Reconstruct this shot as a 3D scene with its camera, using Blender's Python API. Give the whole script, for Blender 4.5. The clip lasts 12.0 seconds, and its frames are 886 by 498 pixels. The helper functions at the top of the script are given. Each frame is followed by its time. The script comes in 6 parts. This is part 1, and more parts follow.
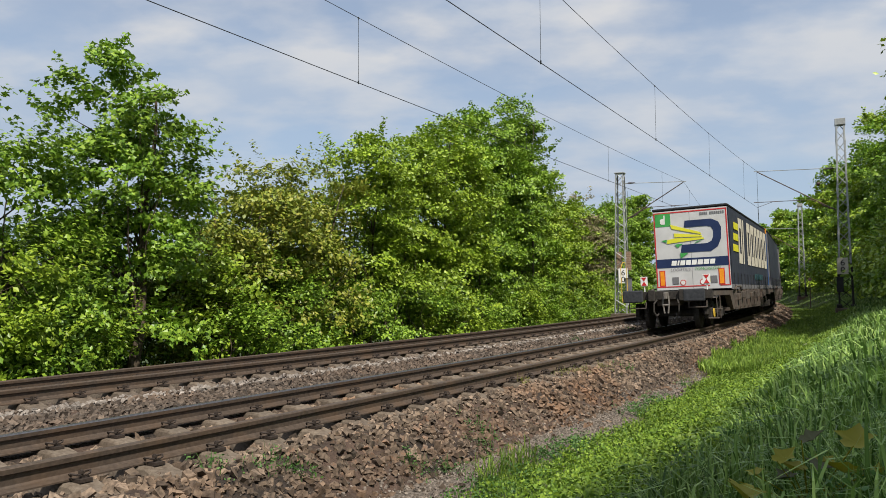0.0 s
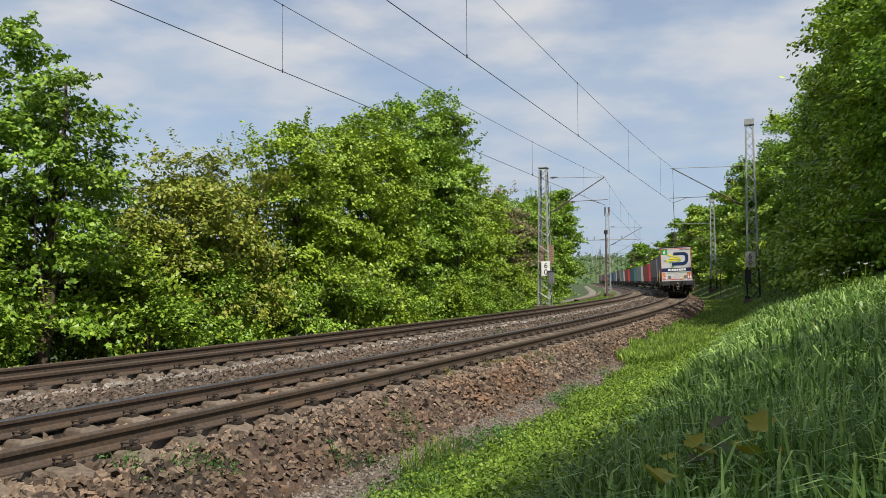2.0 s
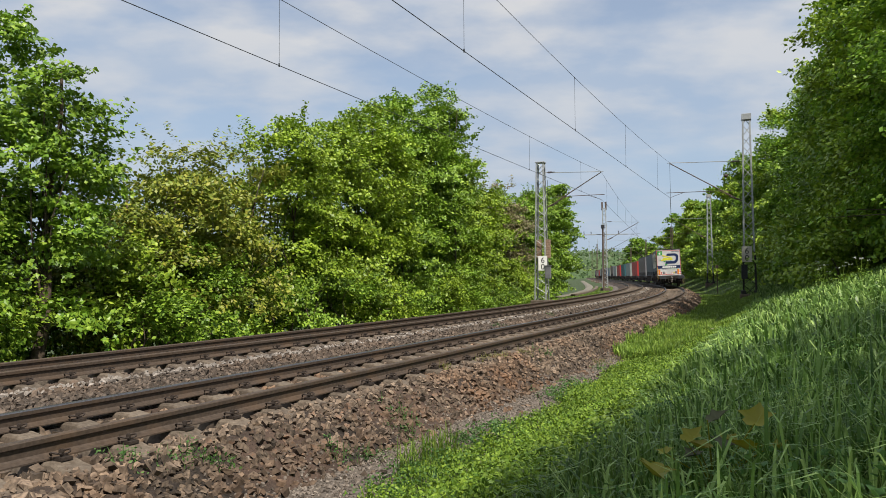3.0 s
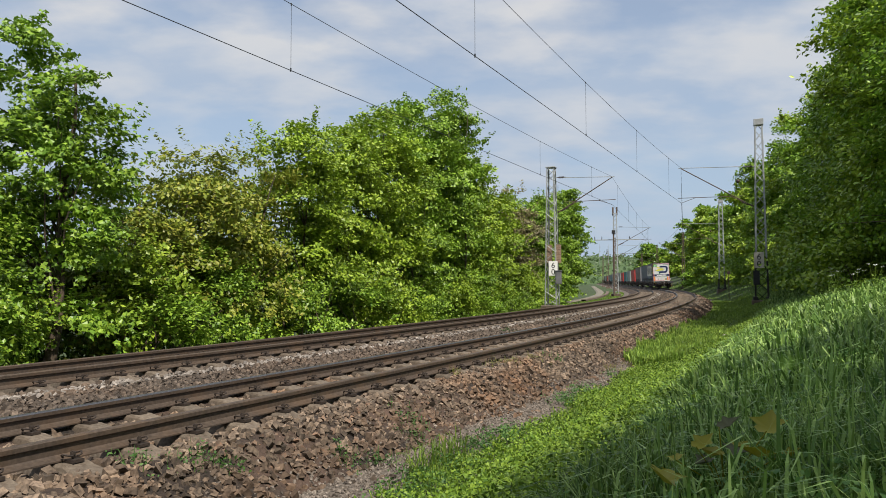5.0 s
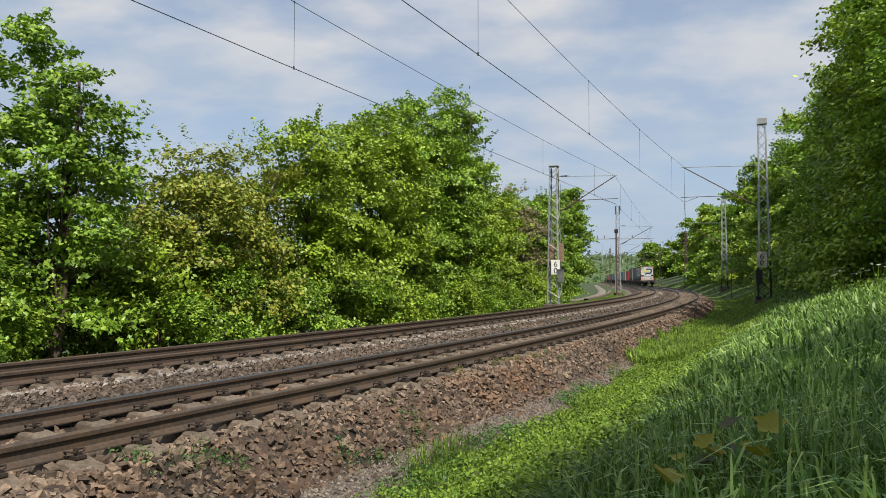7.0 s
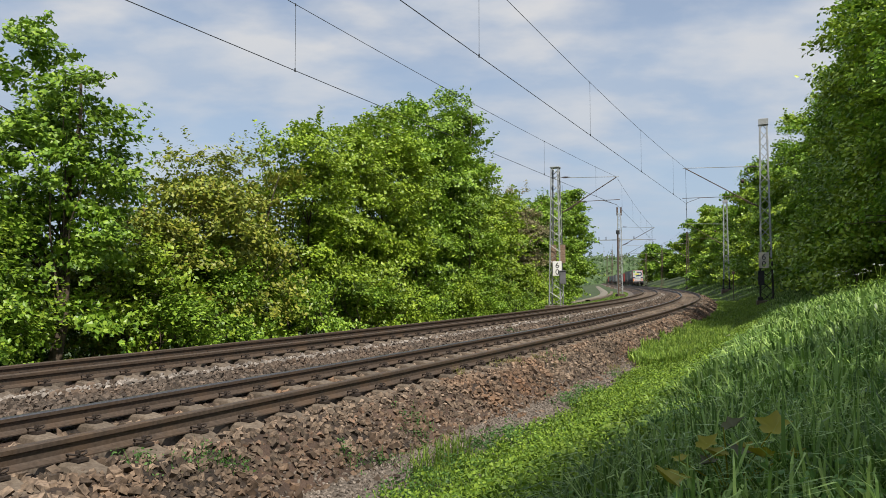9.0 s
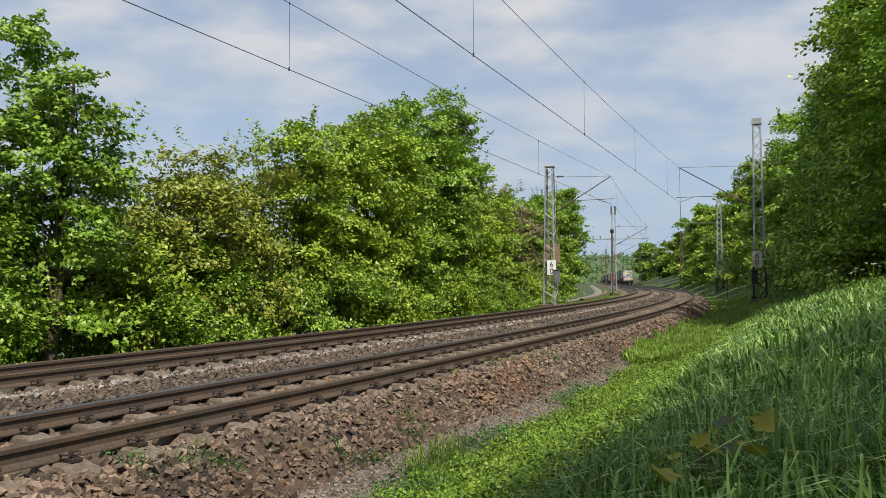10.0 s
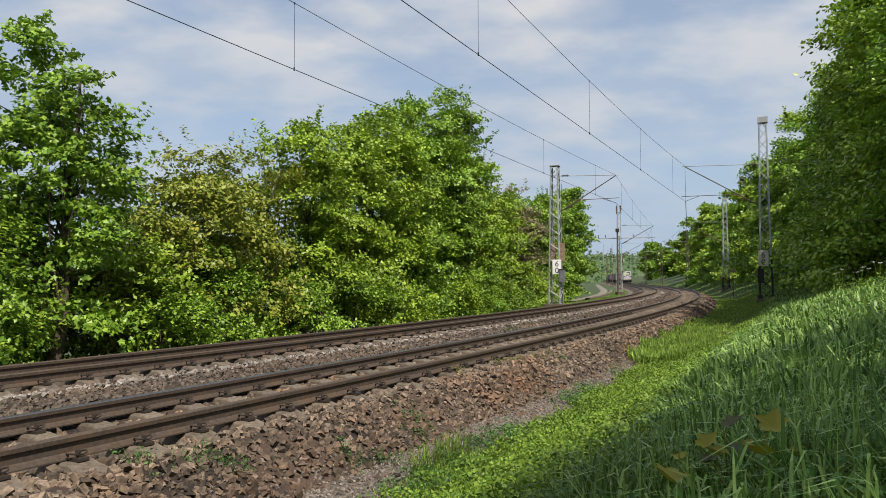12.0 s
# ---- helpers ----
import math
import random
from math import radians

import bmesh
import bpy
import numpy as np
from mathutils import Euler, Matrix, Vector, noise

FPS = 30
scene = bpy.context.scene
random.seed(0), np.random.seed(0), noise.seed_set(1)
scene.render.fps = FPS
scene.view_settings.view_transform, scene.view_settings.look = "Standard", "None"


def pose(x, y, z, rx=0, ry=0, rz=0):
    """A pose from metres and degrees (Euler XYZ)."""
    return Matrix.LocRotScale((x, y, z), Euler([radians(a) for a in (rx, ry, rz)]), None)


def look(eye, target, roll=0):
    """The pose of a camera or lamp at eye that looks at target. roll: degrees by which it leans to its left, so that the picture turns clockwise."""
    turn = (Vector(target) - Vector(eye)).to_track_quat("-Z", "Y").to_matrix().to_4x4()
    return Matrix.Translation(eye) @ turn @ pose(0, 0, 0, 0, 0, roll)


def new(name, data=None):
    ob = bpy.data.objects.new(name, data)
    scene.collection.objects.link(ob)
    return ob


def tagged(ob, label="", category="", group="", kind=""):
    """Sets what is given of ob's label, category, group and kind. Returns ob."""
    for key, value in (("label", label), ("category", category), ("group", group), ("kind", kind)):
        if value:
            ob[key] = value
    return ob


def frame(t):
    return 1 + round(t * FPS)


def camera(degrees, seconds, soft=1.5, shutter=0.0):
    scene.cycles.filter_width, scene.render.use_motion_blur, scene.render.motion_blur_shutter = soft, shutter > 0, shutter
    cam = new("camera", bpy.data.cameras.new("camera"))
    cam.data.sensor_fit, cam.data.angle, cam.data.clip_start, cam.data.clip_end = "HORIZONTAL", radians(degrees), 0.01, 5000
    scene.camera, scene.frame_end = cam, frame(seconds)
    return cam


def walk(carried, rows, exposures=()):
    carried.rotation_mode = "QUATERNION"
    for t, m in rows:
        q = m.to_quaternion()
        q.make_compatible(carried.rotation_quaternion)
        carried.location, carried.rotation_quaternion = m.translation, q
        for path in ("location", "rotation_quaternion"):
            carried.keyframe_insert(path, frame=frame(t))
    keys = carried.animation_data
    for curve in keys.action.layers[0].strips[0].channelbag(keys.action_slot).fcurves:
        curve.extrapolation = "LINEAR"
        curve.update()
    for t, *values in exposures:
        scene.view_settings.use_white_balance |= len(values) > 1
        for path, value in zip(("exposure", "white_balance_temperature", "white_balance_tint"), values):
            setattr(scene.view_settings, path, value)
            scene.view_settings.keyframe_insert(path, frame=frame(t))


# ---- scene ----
cam = camera(63.06, 12.0, 0.75)
EYE_Z = 1.23
CAM = [(0.0, 5.345, 3.243, 0.327), (0.5, 2.217, 3.023, 0.404), (1.0, 0.578, 2.980, 0.374), (1.5, -0.284, 2.779, 0.343),
       (2.0, -0.555, 2.615, 0.371), (2.5, -0.764, 2.473, 0.396), (3.0, -0.789, 2.192, 0.361), (5.0, 0.012, 2.565, 0.109),
       (5.5, -0.017, 2.713, 0.071), (6.0, 0.113, 2.624, -0.011), (6.5, 0.136, 2.458, -0.131), (7.0, 0.198, 2.440, -0.082),
       (9.0, 0.329, 2.568, 0.068), (9.5, -0.000, 2.499, 0.101), (10.0, -0.108, 2.505, 0.125), (10.5, -0.046, 2.637, 0.216),
       (11.0, -0.028, 2.543, 0.246), (11.5, 0.221, 2.520, 0.261), (12.0, 0.302, 2.459, 0.186)]
walk(cam, [(t, pose(0, 0, EYE_Z, 90 + p, r, y)) for t, y, p, r in CAM])
scene.view_settings.exposure = 0.22

# ---- light: hazy spring sun from the right behind the camera, broken cloud ----
SUN_TO = Vector((0.42, -0.90, 1.36)).normalized()
SUN_EL = math.asin(SUN_TO.z)
SUN_AZ = math.atan2(SUN_TO.x, SUN_TO.y)
sun = new("sun", bpy.data.lights.new("sun", "SUN"))
sun.data.energy, sun.data.angle, sun.data.color = 4.9, radians(1.2), (1.0, 0.935, 0.82)
sun.matrix_basis = look((30, -25, 50), Vector((30, -25, 50)) - SUN_TO)


def make_world():
    w = bpy.data.worlds.new("sky")
    scene.world = w
    w.use_nodes = True
    nt = w.node_tree
    nd, ln = nt.nodes, nt.links
    nd.clear()
    out, bg = nd.new("ShaderNodeOutputWorld"), nd.new("ShaderNodeBackground")
    sky = nd.new("ShaderNodeTexSky")
    sky.sky_type, sky.sun_disc = "NISHITA", False
    sky.sun_elevation, sky.sun_rotation = SUN_EL, SUN_AZ
    sky.air_density, sky.dust_density = 1.0, 0.7
    # clouds lie on a level layer, so they crowd together towards the horizon
    tc, sep = nd.new("ShaderNodeTexCoord"), nd.new("ShaderNodeSeparateXYZ")
    lift, inv, mp, sh = nd.new("ShaderNodeMath"), nd.new("ShaderNodeMath"), nd.new("ShaderNodeVectorMath"), nd.new("ShaderNodeMapping")
    lift.operation, lift.inputs[1].default_value = "MAXIMUM", 0.0
    inv.operation, inv.inputs[0].default_value = "DIVIDE", 1.0
    low = nd.new("ShaderNodeMath")
    low.inputs[1].default_value = 0.22
    mp.operation = "SCALE"
    sh.inputs["Location"].default_value = (0.55, 1.3, 0.0)
    sh.inputs["Scale"].default_value = (1.0, 1.35, 1.0)
    ln.new(tc.outputs["Generated"], sep.inputs["Vector"])
    ln.new(sep.outputs["Z"], lift.inputs[0])
    ln.new(lift.outputs["Value"], low.inputs[0])
    ln.new(low.outputs["Value"], inv.inputs[1])
    ln.new(tc.outputs["Generated"], mp.inputs[0])
    ln.new(inv.outputs["Value"], mp.inputs["Scale"])
    ln.new(mp.outputs["Vector"], sh.inputs["Vector"])
    n1, n2 = nd.new("ShaderNodeTexNoise"), nd.new("ShaderNodeTexNoise")
    n1.inputs["Scale"].default_value, n1.inputs["Detail"].default_value, n1.inputs["Roughness"].default_value = 1.7, 7, 0.5
    n2.inputs["Scale"].default_value, n2.inputs["Detail"].default_value, n2.inputs["Roughness"].default_value = 3.4, 7, 0.5
    r1, r2 = nd.new("ShaderNodeValToRGB"), nd.new("ShaderNodeValToRGB")
    r1.color_ramp.elements[0].position, r1.color_ramp.elements[1].position = 0.36, 0.56
    r1.color_ramp.elements[0].color, r1.color_ramp.elements[1].color = (0.5, 0.5, 0.5, 1), (0.97, 0.97, 0.97, 1)
    r2.color_ramp.elements[0].position, r2.color_ramp.elements[1].position = 0.38, 0.66
    r2.color_ramp.elements[0].color, r2.color_ramp.elements[1].color = (3.55, 4.15, 5.1, 1), (5.25, 5.3, 5.45, 1)
    mix = nd.new("ShaderNodeMix")
    mix.data_type = "RGBA"
    ln.new(sh.outputs["Vector"], n1.inputs["Vector"])
    ln.new(sh.outputs["Vector"], n2.inputs["Vector"])
    ln.new(n1.outputs["Fac"], r1.inputs["Fac"])
    ln.new(n2.outputs["Fac"], r2.inputs["Fac"])
    ln.new(r1.outputs["Color"], mix.inputs["Factor"])
    ln.new(sky.outputs["Color"], mix.inputs["A"])
    ln.new(r2.outputs["Color"], mix.inputs["B"])
    # far off, blue-grey haze lies over the layer
    far, haze = nd.new("ShaderNodeMapRange"), nd.new("ShaderNodeMix")
    far.inputs["From Min"].default_value, far.inputs["From Max"].default_value = 0.04, 0.34
    far.inputs["To Min"].default_value, far.inputs["To Max"].default_value = 0.72, 0.0
    haze.data_type = "RGBA"
    haze.inputs["B"].default_value = (2.95, 3.85, 5.05, 1)
    ln.new(lift.outputs["Value"], far.inputs["Value"])
    ln.new(far.outputs["Result"], haze.inputs["Factor"])
    ln.new(mix.outputs["Result"], haze.inputs["A"])
    ln.new(haze.outputs["Result"], bg.inputs["Color"])
    bg.inputs["Strength"].default_value = 0.112
    ln.new(bg.outputs["Background"], out.inputs["Surface"])


make_world()

# ---- materials ----


def surf(name, c1, c2, scale=6.0, rough=0.8, bump=0.3, metal=0.0, c3=None, scale2=None, amount=0.5, island=0.0, dist=0.01, spec=0.4, per_object=0.0):
    """Two colours by fine grain, a third by large stains, bump from the grain."""
    m = bpy.data.materials.new(name)
    m.use_nodes = True
    nd, ln = m.node_tree.nodes, m.node_tree.links
    b = nd["Principled BSDF"]
    b.inputs["Roughness"].default_value, b.inputs["Metallic"].default_value = rough, metal
    b.inputs["Specular IOR Level"].default_value = spec
    tc = nd.new("ShaderNodeTexCoord")
    n1 = nd.new("ShaderNodeTexNoise")
    n1.inputs["Scale"].default_value, n1.inputs["Detail"].default_value = scale, 6
    ln.new(tc.outputs["Object"], n1.inputs["Vector"])
    ramp = nd.new("ShaderNodeValToRGB")
    ramp.color_ramp.elements[0].position, ramp.color_ramp.elements[1].position = 0.32, 0.68
    ramp.color_ramp.elements[0].color, ramp.color_ramp.elements[1].color = (*c1, 1), (*c2, 1)
    ln.new(n1.outputs["Fac"], ramp.inputs["Fac"])
    last = ramp.outputs["Color"]
    if c3:
        n2 = nd.new("ShaderNodeTexNoise")
        n2.inputs["Scale"].default_value, n2.inputs["Detail"].default_value = scale2 or scale / 8, 4
        ln.new(tc.outputs["Object"], n2.inputs["Vector"])
        r2 = nd.new("ShaderNodeValToRGB")
        r2.color_ramp.elements[0].position, r2.color_ramp.elements[1].position = 0.45, 0.70
        r2.color_ramp.elements[1].color = (amount, amount, amount, 1)
        ln.new(n2.outputs["Fac"], r2.inputs["Fac"])
        mx = nd.new("ShaderNodeMix")
        mx.data_type = "RGBA"
        ln.new(r2.outputs["Color"], mx.inputs["Factor"])
        ln.new(last, mx.inputs["A"])
        mx.inputs["B"].default_value = (*c3, 1)
        last = mx.outputs["Result"]
    for amt, kind in ((island, "ShaderNodeNewGeometry"), (per_object, "ShaderNodeObjectInfo")):
        if not amt:
            continue
        g, hs, mr = nd.new(kind), nd.new("ShaderNodeHueSaturation"), nd.new("ShaderNodeMapRange")
        mr.inputs["To Min"].default_value, mr.inputs["To Max"].default_value = 1 - amt, 1 + amt
        ln.new(g.outputs["Random Per Island" if kind == "ShaderNodeNewGeometry" else "Random"], mr.inputs["Value"])
        ln.new(mr.outputs["Result"], hs.inputs["Value"])
        ln.new(last, hs.inputs["Color"])
        last = hs.outputs["Color"]
    ln.new(last, b.inputs["Base Color"])
    if bump:
        bp = nd.new("ShaderNodeBump")
        bp.inputs["Strength"].default_value, bp.inputs["Distance"].default_value = bump, dist
        ln.new(n1.outputs["Fac"], bp.inputs["Height"])
        ln.new(bp.outputs["Normal"], b.inputs["Normal"])
    return m


def leaf_material(name, ca, cb, cc, through_light=0.35, rough=0.45, spec=0.4):
    """Leaves and blades: colour by piece, light shining through."""
    m = bpy.data.materials.new(name)
    m.use_nodes = True
    nd, ln = m.node_tree.nodes, m.node_tree.links
    b = nd["Principled BSDF"]
    b.inputs["Roughness"].default_value = rough
    b.inputs["Specular IOR Level"].default_value = spec
    g, ramp = nd.new("ShaderNodeNewGeometry"), nd.new("ShaderNodeValToRGB")
    e = ramp.color_ramp.elements
    e[0].color, e[1].color = (*ca, 1), (*cc, 1)
    mid = e.new(0.5)
    mid.color = (*cb, 1)
    ln.new(g.outputs["Random Per Island"], ramp.inputs["Fac"])
    tc, n1, hs, mr = nd.new("ShaderNodeTexCoord"), nd.new("ShaderNodeTexNoise"), nd.new("ShaderNodeHueSaturation"), nd.new("ShaderNodeMapRange")
    n1.inputs["Scale"].default_value, n1.inputs["Detail"].default_value = 0.7, 3
    ln.new(tc.outputs["Object"], n1.inputs["Vector"])
    mr.inputs["From Min"].default_value, mr.inputs["From Max"].default_value = 0.3, 0.7
    mr.inputs["To Min"].default_value, mr.inputs["To Max"].default_value = 0.7, 1.25
    ln.new(n1.outputs["Fac"], mr.inputs["Value"])
    ln.new(mr.outputs["Result"], hs.inputs["Value"])
    ln.new(ramp.outputs["Color"], hs.inputs["Color"])
    tr, mx = nd.new("ShaderNodeBsdfTranslucent"), nd.new("ShaderNodeMixShader")
    ln.new(hs.outputs["Color"], b.inputs["Base Color"])
    ln.new(hs.outputs["Color"], tr.inputs["Color"])
    mx.inputs["Fac"].default_value = through_light
    ln.new(b.outputs["BSDF"], mx.inputs[1])
    ln.new(tr.outputs["BSDF"], mx.inputs[2])
    ln.new(mx.outputs["Shader"], nd["Material Output"].inputs["Surface"])
    return m


M_RAIL = surf("rail_steel", (0.058, 0.043, 0.033), (0.10, 0.074, 0.057), 30, 0.6, 0.15, 0.2, (0.12, 0.075, 0.045), 3)
M_TOP = surf("polished_rail_head", (0.10, 0.10, 0.11), (0.16, 0.16, 0.175), 40, 0.38, 0.05, 0.7)
M_SLEEPER = surf("weathered_concrete", (0.09, 0.068, 0.05), (0.165, 0.132, 0.10), 26, 0.95, 0.8, 0, (0.075, 0.052, 0.036), 3.5, 0.9, per_object=0.25)
M_CLIP = surf("rusty_clip", (0.03, 0.022, 0.018), (0.06, 0.045, 0.036), 60, 0.7, 0.2, 0.3)
M_STONE = surf("ballast_stone", (0.07, 0.052, 0.039), (0.225, 0.165, 0.118), 24, 0.9, 0.35, 0, (0.21, 0.118, 0.066), 0.9, 0.6, island=0.62, dist=0.004)
M_STONE_ONE = surf("ballast_stone_loose", (0.075, 0.052, 0.038), (0.165, 0.118, 0.085), 24, 0.9, 0.35, 0, (0.19, 0.098, 0.055), 3, 0.7, per_object=0.5, dist=0.004)
M_STONE_GREY = surf("grey_brown_ballast_stone", (0.045, 0.035, 0.028), (0.14, 0.108, 0.084), 24, 0.92, 0.35, 0, (0.14, 0.095, 0.066), 0.9, 0.6, island=0.5, dist=0.004)
M_STONE_DARK = surf("dark_ballast_stone", (0.045, 0.034, 0.025), (0.155, 0.113, 0.081), 24, 0.95, 0.35, 0, (0.17, 0.088, 0.046), 0.9, 0.65, island=0.55, dist=0.004)
M_PALE = surf("pale_dusty_stone", (0.17, 0.145, 0.125), (0.30, 0.265, 0.235), 24, 0.92, 0.3, 0, island=0.35)
# shadow in the gaps between stones is painted into this near-black bed
M_BED_SHADE = surf("ballast_bed_gap_shade", (0.012, 0.009, 0.007), (0.05, 0.037, 0.029), 26, 0.95, 1.0, 0, (0.17, 0.105, 0.075), 0.8, 0.6, dist=0.05)
M_GALV = surf("galvanised_steel", (0.33, 0.345, 0.35), (0.46, 0.475, 0.48), 14, 0.55, 0.1, 0.35, (0.22, 0.22, 0.21), 1.2, 0.6)
M_RUSTY = surf("rusty_old_steel", (0.09, 0.065, 0.05), (0.15, 0.105, 0.08), 14, 0.8, 0.2, 0.2, (0.05, 0.04, 0.035), 1.2, 0.6)
M_BLACK_STEEL = surf("black_steel", (0.014, 0.013, 0.012), (0.04, 0.036, 0.032), 14, 0.7, 0.2, 0.1)
M_WIRE = surf("dark_copper_wire", (0.035, 0.04, 0.045), (0.06, 0.065, 0.07), 20, 0.5, 0, 0.6)
M_INSUL = surf("glazed_insulator", (0.05, 0.035, 0.03), (0.09, 0.06, 0.05), 20, 0.25, 0)
M_WHITE = surf("white_enamel", (0.72, 0.72, 0.70), (0.80, 0.80, 0.78), 3, 0.4, 0.02, 0, (0.55, 0.53, 0.48), 2, 0.5)
M_CREAM = surf("weathered_cream_board", (0.52, 0.48, 0.40), (0.62, 0.57, 0.48), 5, 0.6, 0.05, 0, (0.33, 0.28, 0.22), 2, 0.6)
M_BLACK = surf("black_paint", (0.012, 0.012, 0.013), (0.025, 0.025, 0.027), 12, 0.6, 0.05)
M_BARK = surf("tree_bark", (0.05, 0.036, 0.026), (0.15, 0.108, 0.078), 9, 0.95, 0.9, 0, (0.06, 0.07, 0.04), 1.0, 0.6, dist=0.03)
M_BARK_DARK = surf("dark_bark", (0.03, 0.025, 0.02), (0.07, 0.055, 0.043), 9, 0.95, 0.8, dist=0.02)
M_LEAF_MAPLE = leaf_material("maple_leaves", (0.085, 0.175, 0.016), (0.175, 0.3, 0.026), (0.29, 0.42, 0.045), 0.18, 0.42)
M_LEAF_LIGHT = leaf_material("light_spring_leaves", (0.13, 0.22, 0.016), (0.245, 0.36, 0.028), (0.37, 0.48, 0.048), 0.2, 0.42)
M_LEAF_OLIVE = leaf_material("olive_leaves", (0.12, 0.175, 0.018), (0.215, 0.265, 0.03), (0.35, 0.335, 0.055), 0.18, 0.42)
M_LEAF_MID = leaf_material("green_leaves", (0.105, 0.2, 0.018), (0.2, 0.335, 0.03), (0.32, 0.46, 0.05), 0.2, 0.42)
M_LEAF_DARK = leaf_material("dark_green_leaves", (0.06, 0.14, 0.014), (0.125, 0.245, 0.02), (0.22, 0.36, 0.028), 0.17, 0.40)
# lightened, more translucent leaves stand in for light on the trees' shaded side
M_LEAF_BANK_LIFTED = leaf_material("lightened_bank_leaves", (0.09, 0.18, 0.018), (0.19, 0.335, 0.03), (0.32, 0.47, 0.048), 0.34, 0.38)
M_LEAF_PINK = leaf_material("fading_blossom_leaves", (0.20, 0.23, 0.07), (0.28, 0.26, 0.13), (0.36, 0.29, 0.19))
M_GRASS_TALL = leaf_material("tall_grass_blades", (0.05, 0.11, 0.02), (0.15, 0.262, 0.05), (0.34, 0.475, 0.13), 0.22, 0.42, 0.3)
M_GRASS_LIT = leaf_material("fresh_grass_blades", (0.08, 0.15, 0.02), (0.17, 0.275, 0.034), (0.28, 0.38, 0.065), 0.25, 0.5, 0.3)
M_HERB = leaf_material("herb_leaves", (0.065, 0.135, 0.014), (0.15, 0.25, 0.024), (0.26, 0.37, 0.04), 0.2, 0.5, 0.3)
M_HERB_BLUE = leaf_material("bluish_herb_leaves", (0.06, 0.14, 0.035), (0.09, 0.19, 0.045), (0.12, 0.23, 0.05), 0.35, 0.5)
M_WEED = leaf_material("dry_weed", (0.16, 0.14, 0.05), (0.22, 0.20, 0.06), (0.14, 0.18, 0.04), 0.3, 0.6)
M_WITHERED = leaf_material("withered_leaves", (0.06, 0.07, 0.03), (0.09, 0.095, 0.04), (0.13, 0.125, 0.06), 0.15, 0.6)
M_BROWN_LEAF = leaf_material("yellow_brown_leaves", (0.2, 0.2, 0.014), (0.28, 0.265, 0.018), (0.33, 0.3, 0.03), 0.3, 0.5)

# ---- the line of the near track: a left-hand curve that runs out straight ----
S_STEP = 0.25
S_TAB = np.arange(-300.0, 1600.0, S_STEP)
_k = 0.0029448 * np.clip((147.6 - S_TAB) / (147.6 - 61.29), 0, 1) * np.clip((S_TAB + 60) / 40, 0, 1)
_th = np.cumsum(_k) * S_STEP
_i0 = int(np.argmin(np.abs(S_TAB)))
_th += radians(-28.7907) - _th[_i0]
_x, _y = np.cumsum(-np.sin(_th)) * S_STEP, np.cumsum(np.cos(_th)) * S_STEP
_x += -3.65178 - _x[_i0]
_y += 6.0 - _y[_i0]
D_FAR = 3.714
CANT1, CANT2, DZ_FAR = 0.0516, 0.0623, 0.0568


def plan(s, lat):
    """World x, y (arrays) of a place s along the near track and lat to its right."""
    th = np.interp(s, S_TAB, _th)
    return np.interp(s, S_TAB, _x) + np.cos(th) * lat, np.interp(s, S_TAB, _y) + np.sin(th) * lat


def heading(s):
    return float(np.interp(s, S_TAB, _th))


def at(s, lat, z=0.0):
    x, y = plan(s, lat)
    return Vector((float(x), float(y), z))


def waves(x, y, seed=0.0):
    """Cheap smooth unevenness, about -1 to 1."""
    return (np.sin(x * 0.9 + seed) * np.cos(y * 1.1 - seed * 2) + 0.6 * np.sin(x * 2.3 + y * 1.7 + seed * 3) + 0.4 * np.sin(x * 4.1 - y * 3.3 + seed)) / 2


G_LAT = [-900, -200, -60, -25, -14, -10.5, -8.2, -7.0, -6.3, -5.6, -5.15, -4.9, 1.3, 1.5, 1.98, 2.7, 3.3, 4.0, 5.0, 6.0, 7.5, 9.0, 12.0, 18, 40, 900]
G_Z = [-6, -5, -4, -2.6, -1.3, -0.75, -0.55, -0.5, -0.5, -0.45, -0.36, -0.33, -0.37, -0.38, -0.61, -0.64, -0.58, -0.24, 0.20, 0.52, 0.95, 1.45, 2.3, 3.4, 5, 12]


def ground_z(s, lat):
    z = np.interp(lat, G_LAT, G_Z)
    x, y = plan(s, lat)
    soft = np.clip((np.abs(np.asarray(lat) + 1.8) - 4.2) / 2.0, 0, 1)
    return z + 0.05 * soft * np.clip((75 - np.asarray(s)) / 15, 0, 1) * waves(x, y) + 0.25 * np.clip((75 - np.asarray(s)) / 15, 0, 1) * np.clip((np.abs(lat) - 9) / 10, 0, 1) * waves(x * 0.3, y * 0.3, 2)


def link_mesh(name, verts, faces, mats, parent=None, smooth=False, idx=None):
    me = bpy.data.meshes.new(name)
    me.from_pydata([tuple(v) for v in verts] if not isinstance(verts, list) else verts, [], faces)
    for m in (mats if isinstance(mats, (list, tuple)) else [mats]):
        me.materials.append(m)
    if idx is not None:
        me.polygons.foreach_set("material_index", idx)
    me.polygons.foreach_set("use_smooth", [smooth] * len(me.polygons))
    me.update()
    ob = new(name, me)
    ob.parent = parent
    return ob


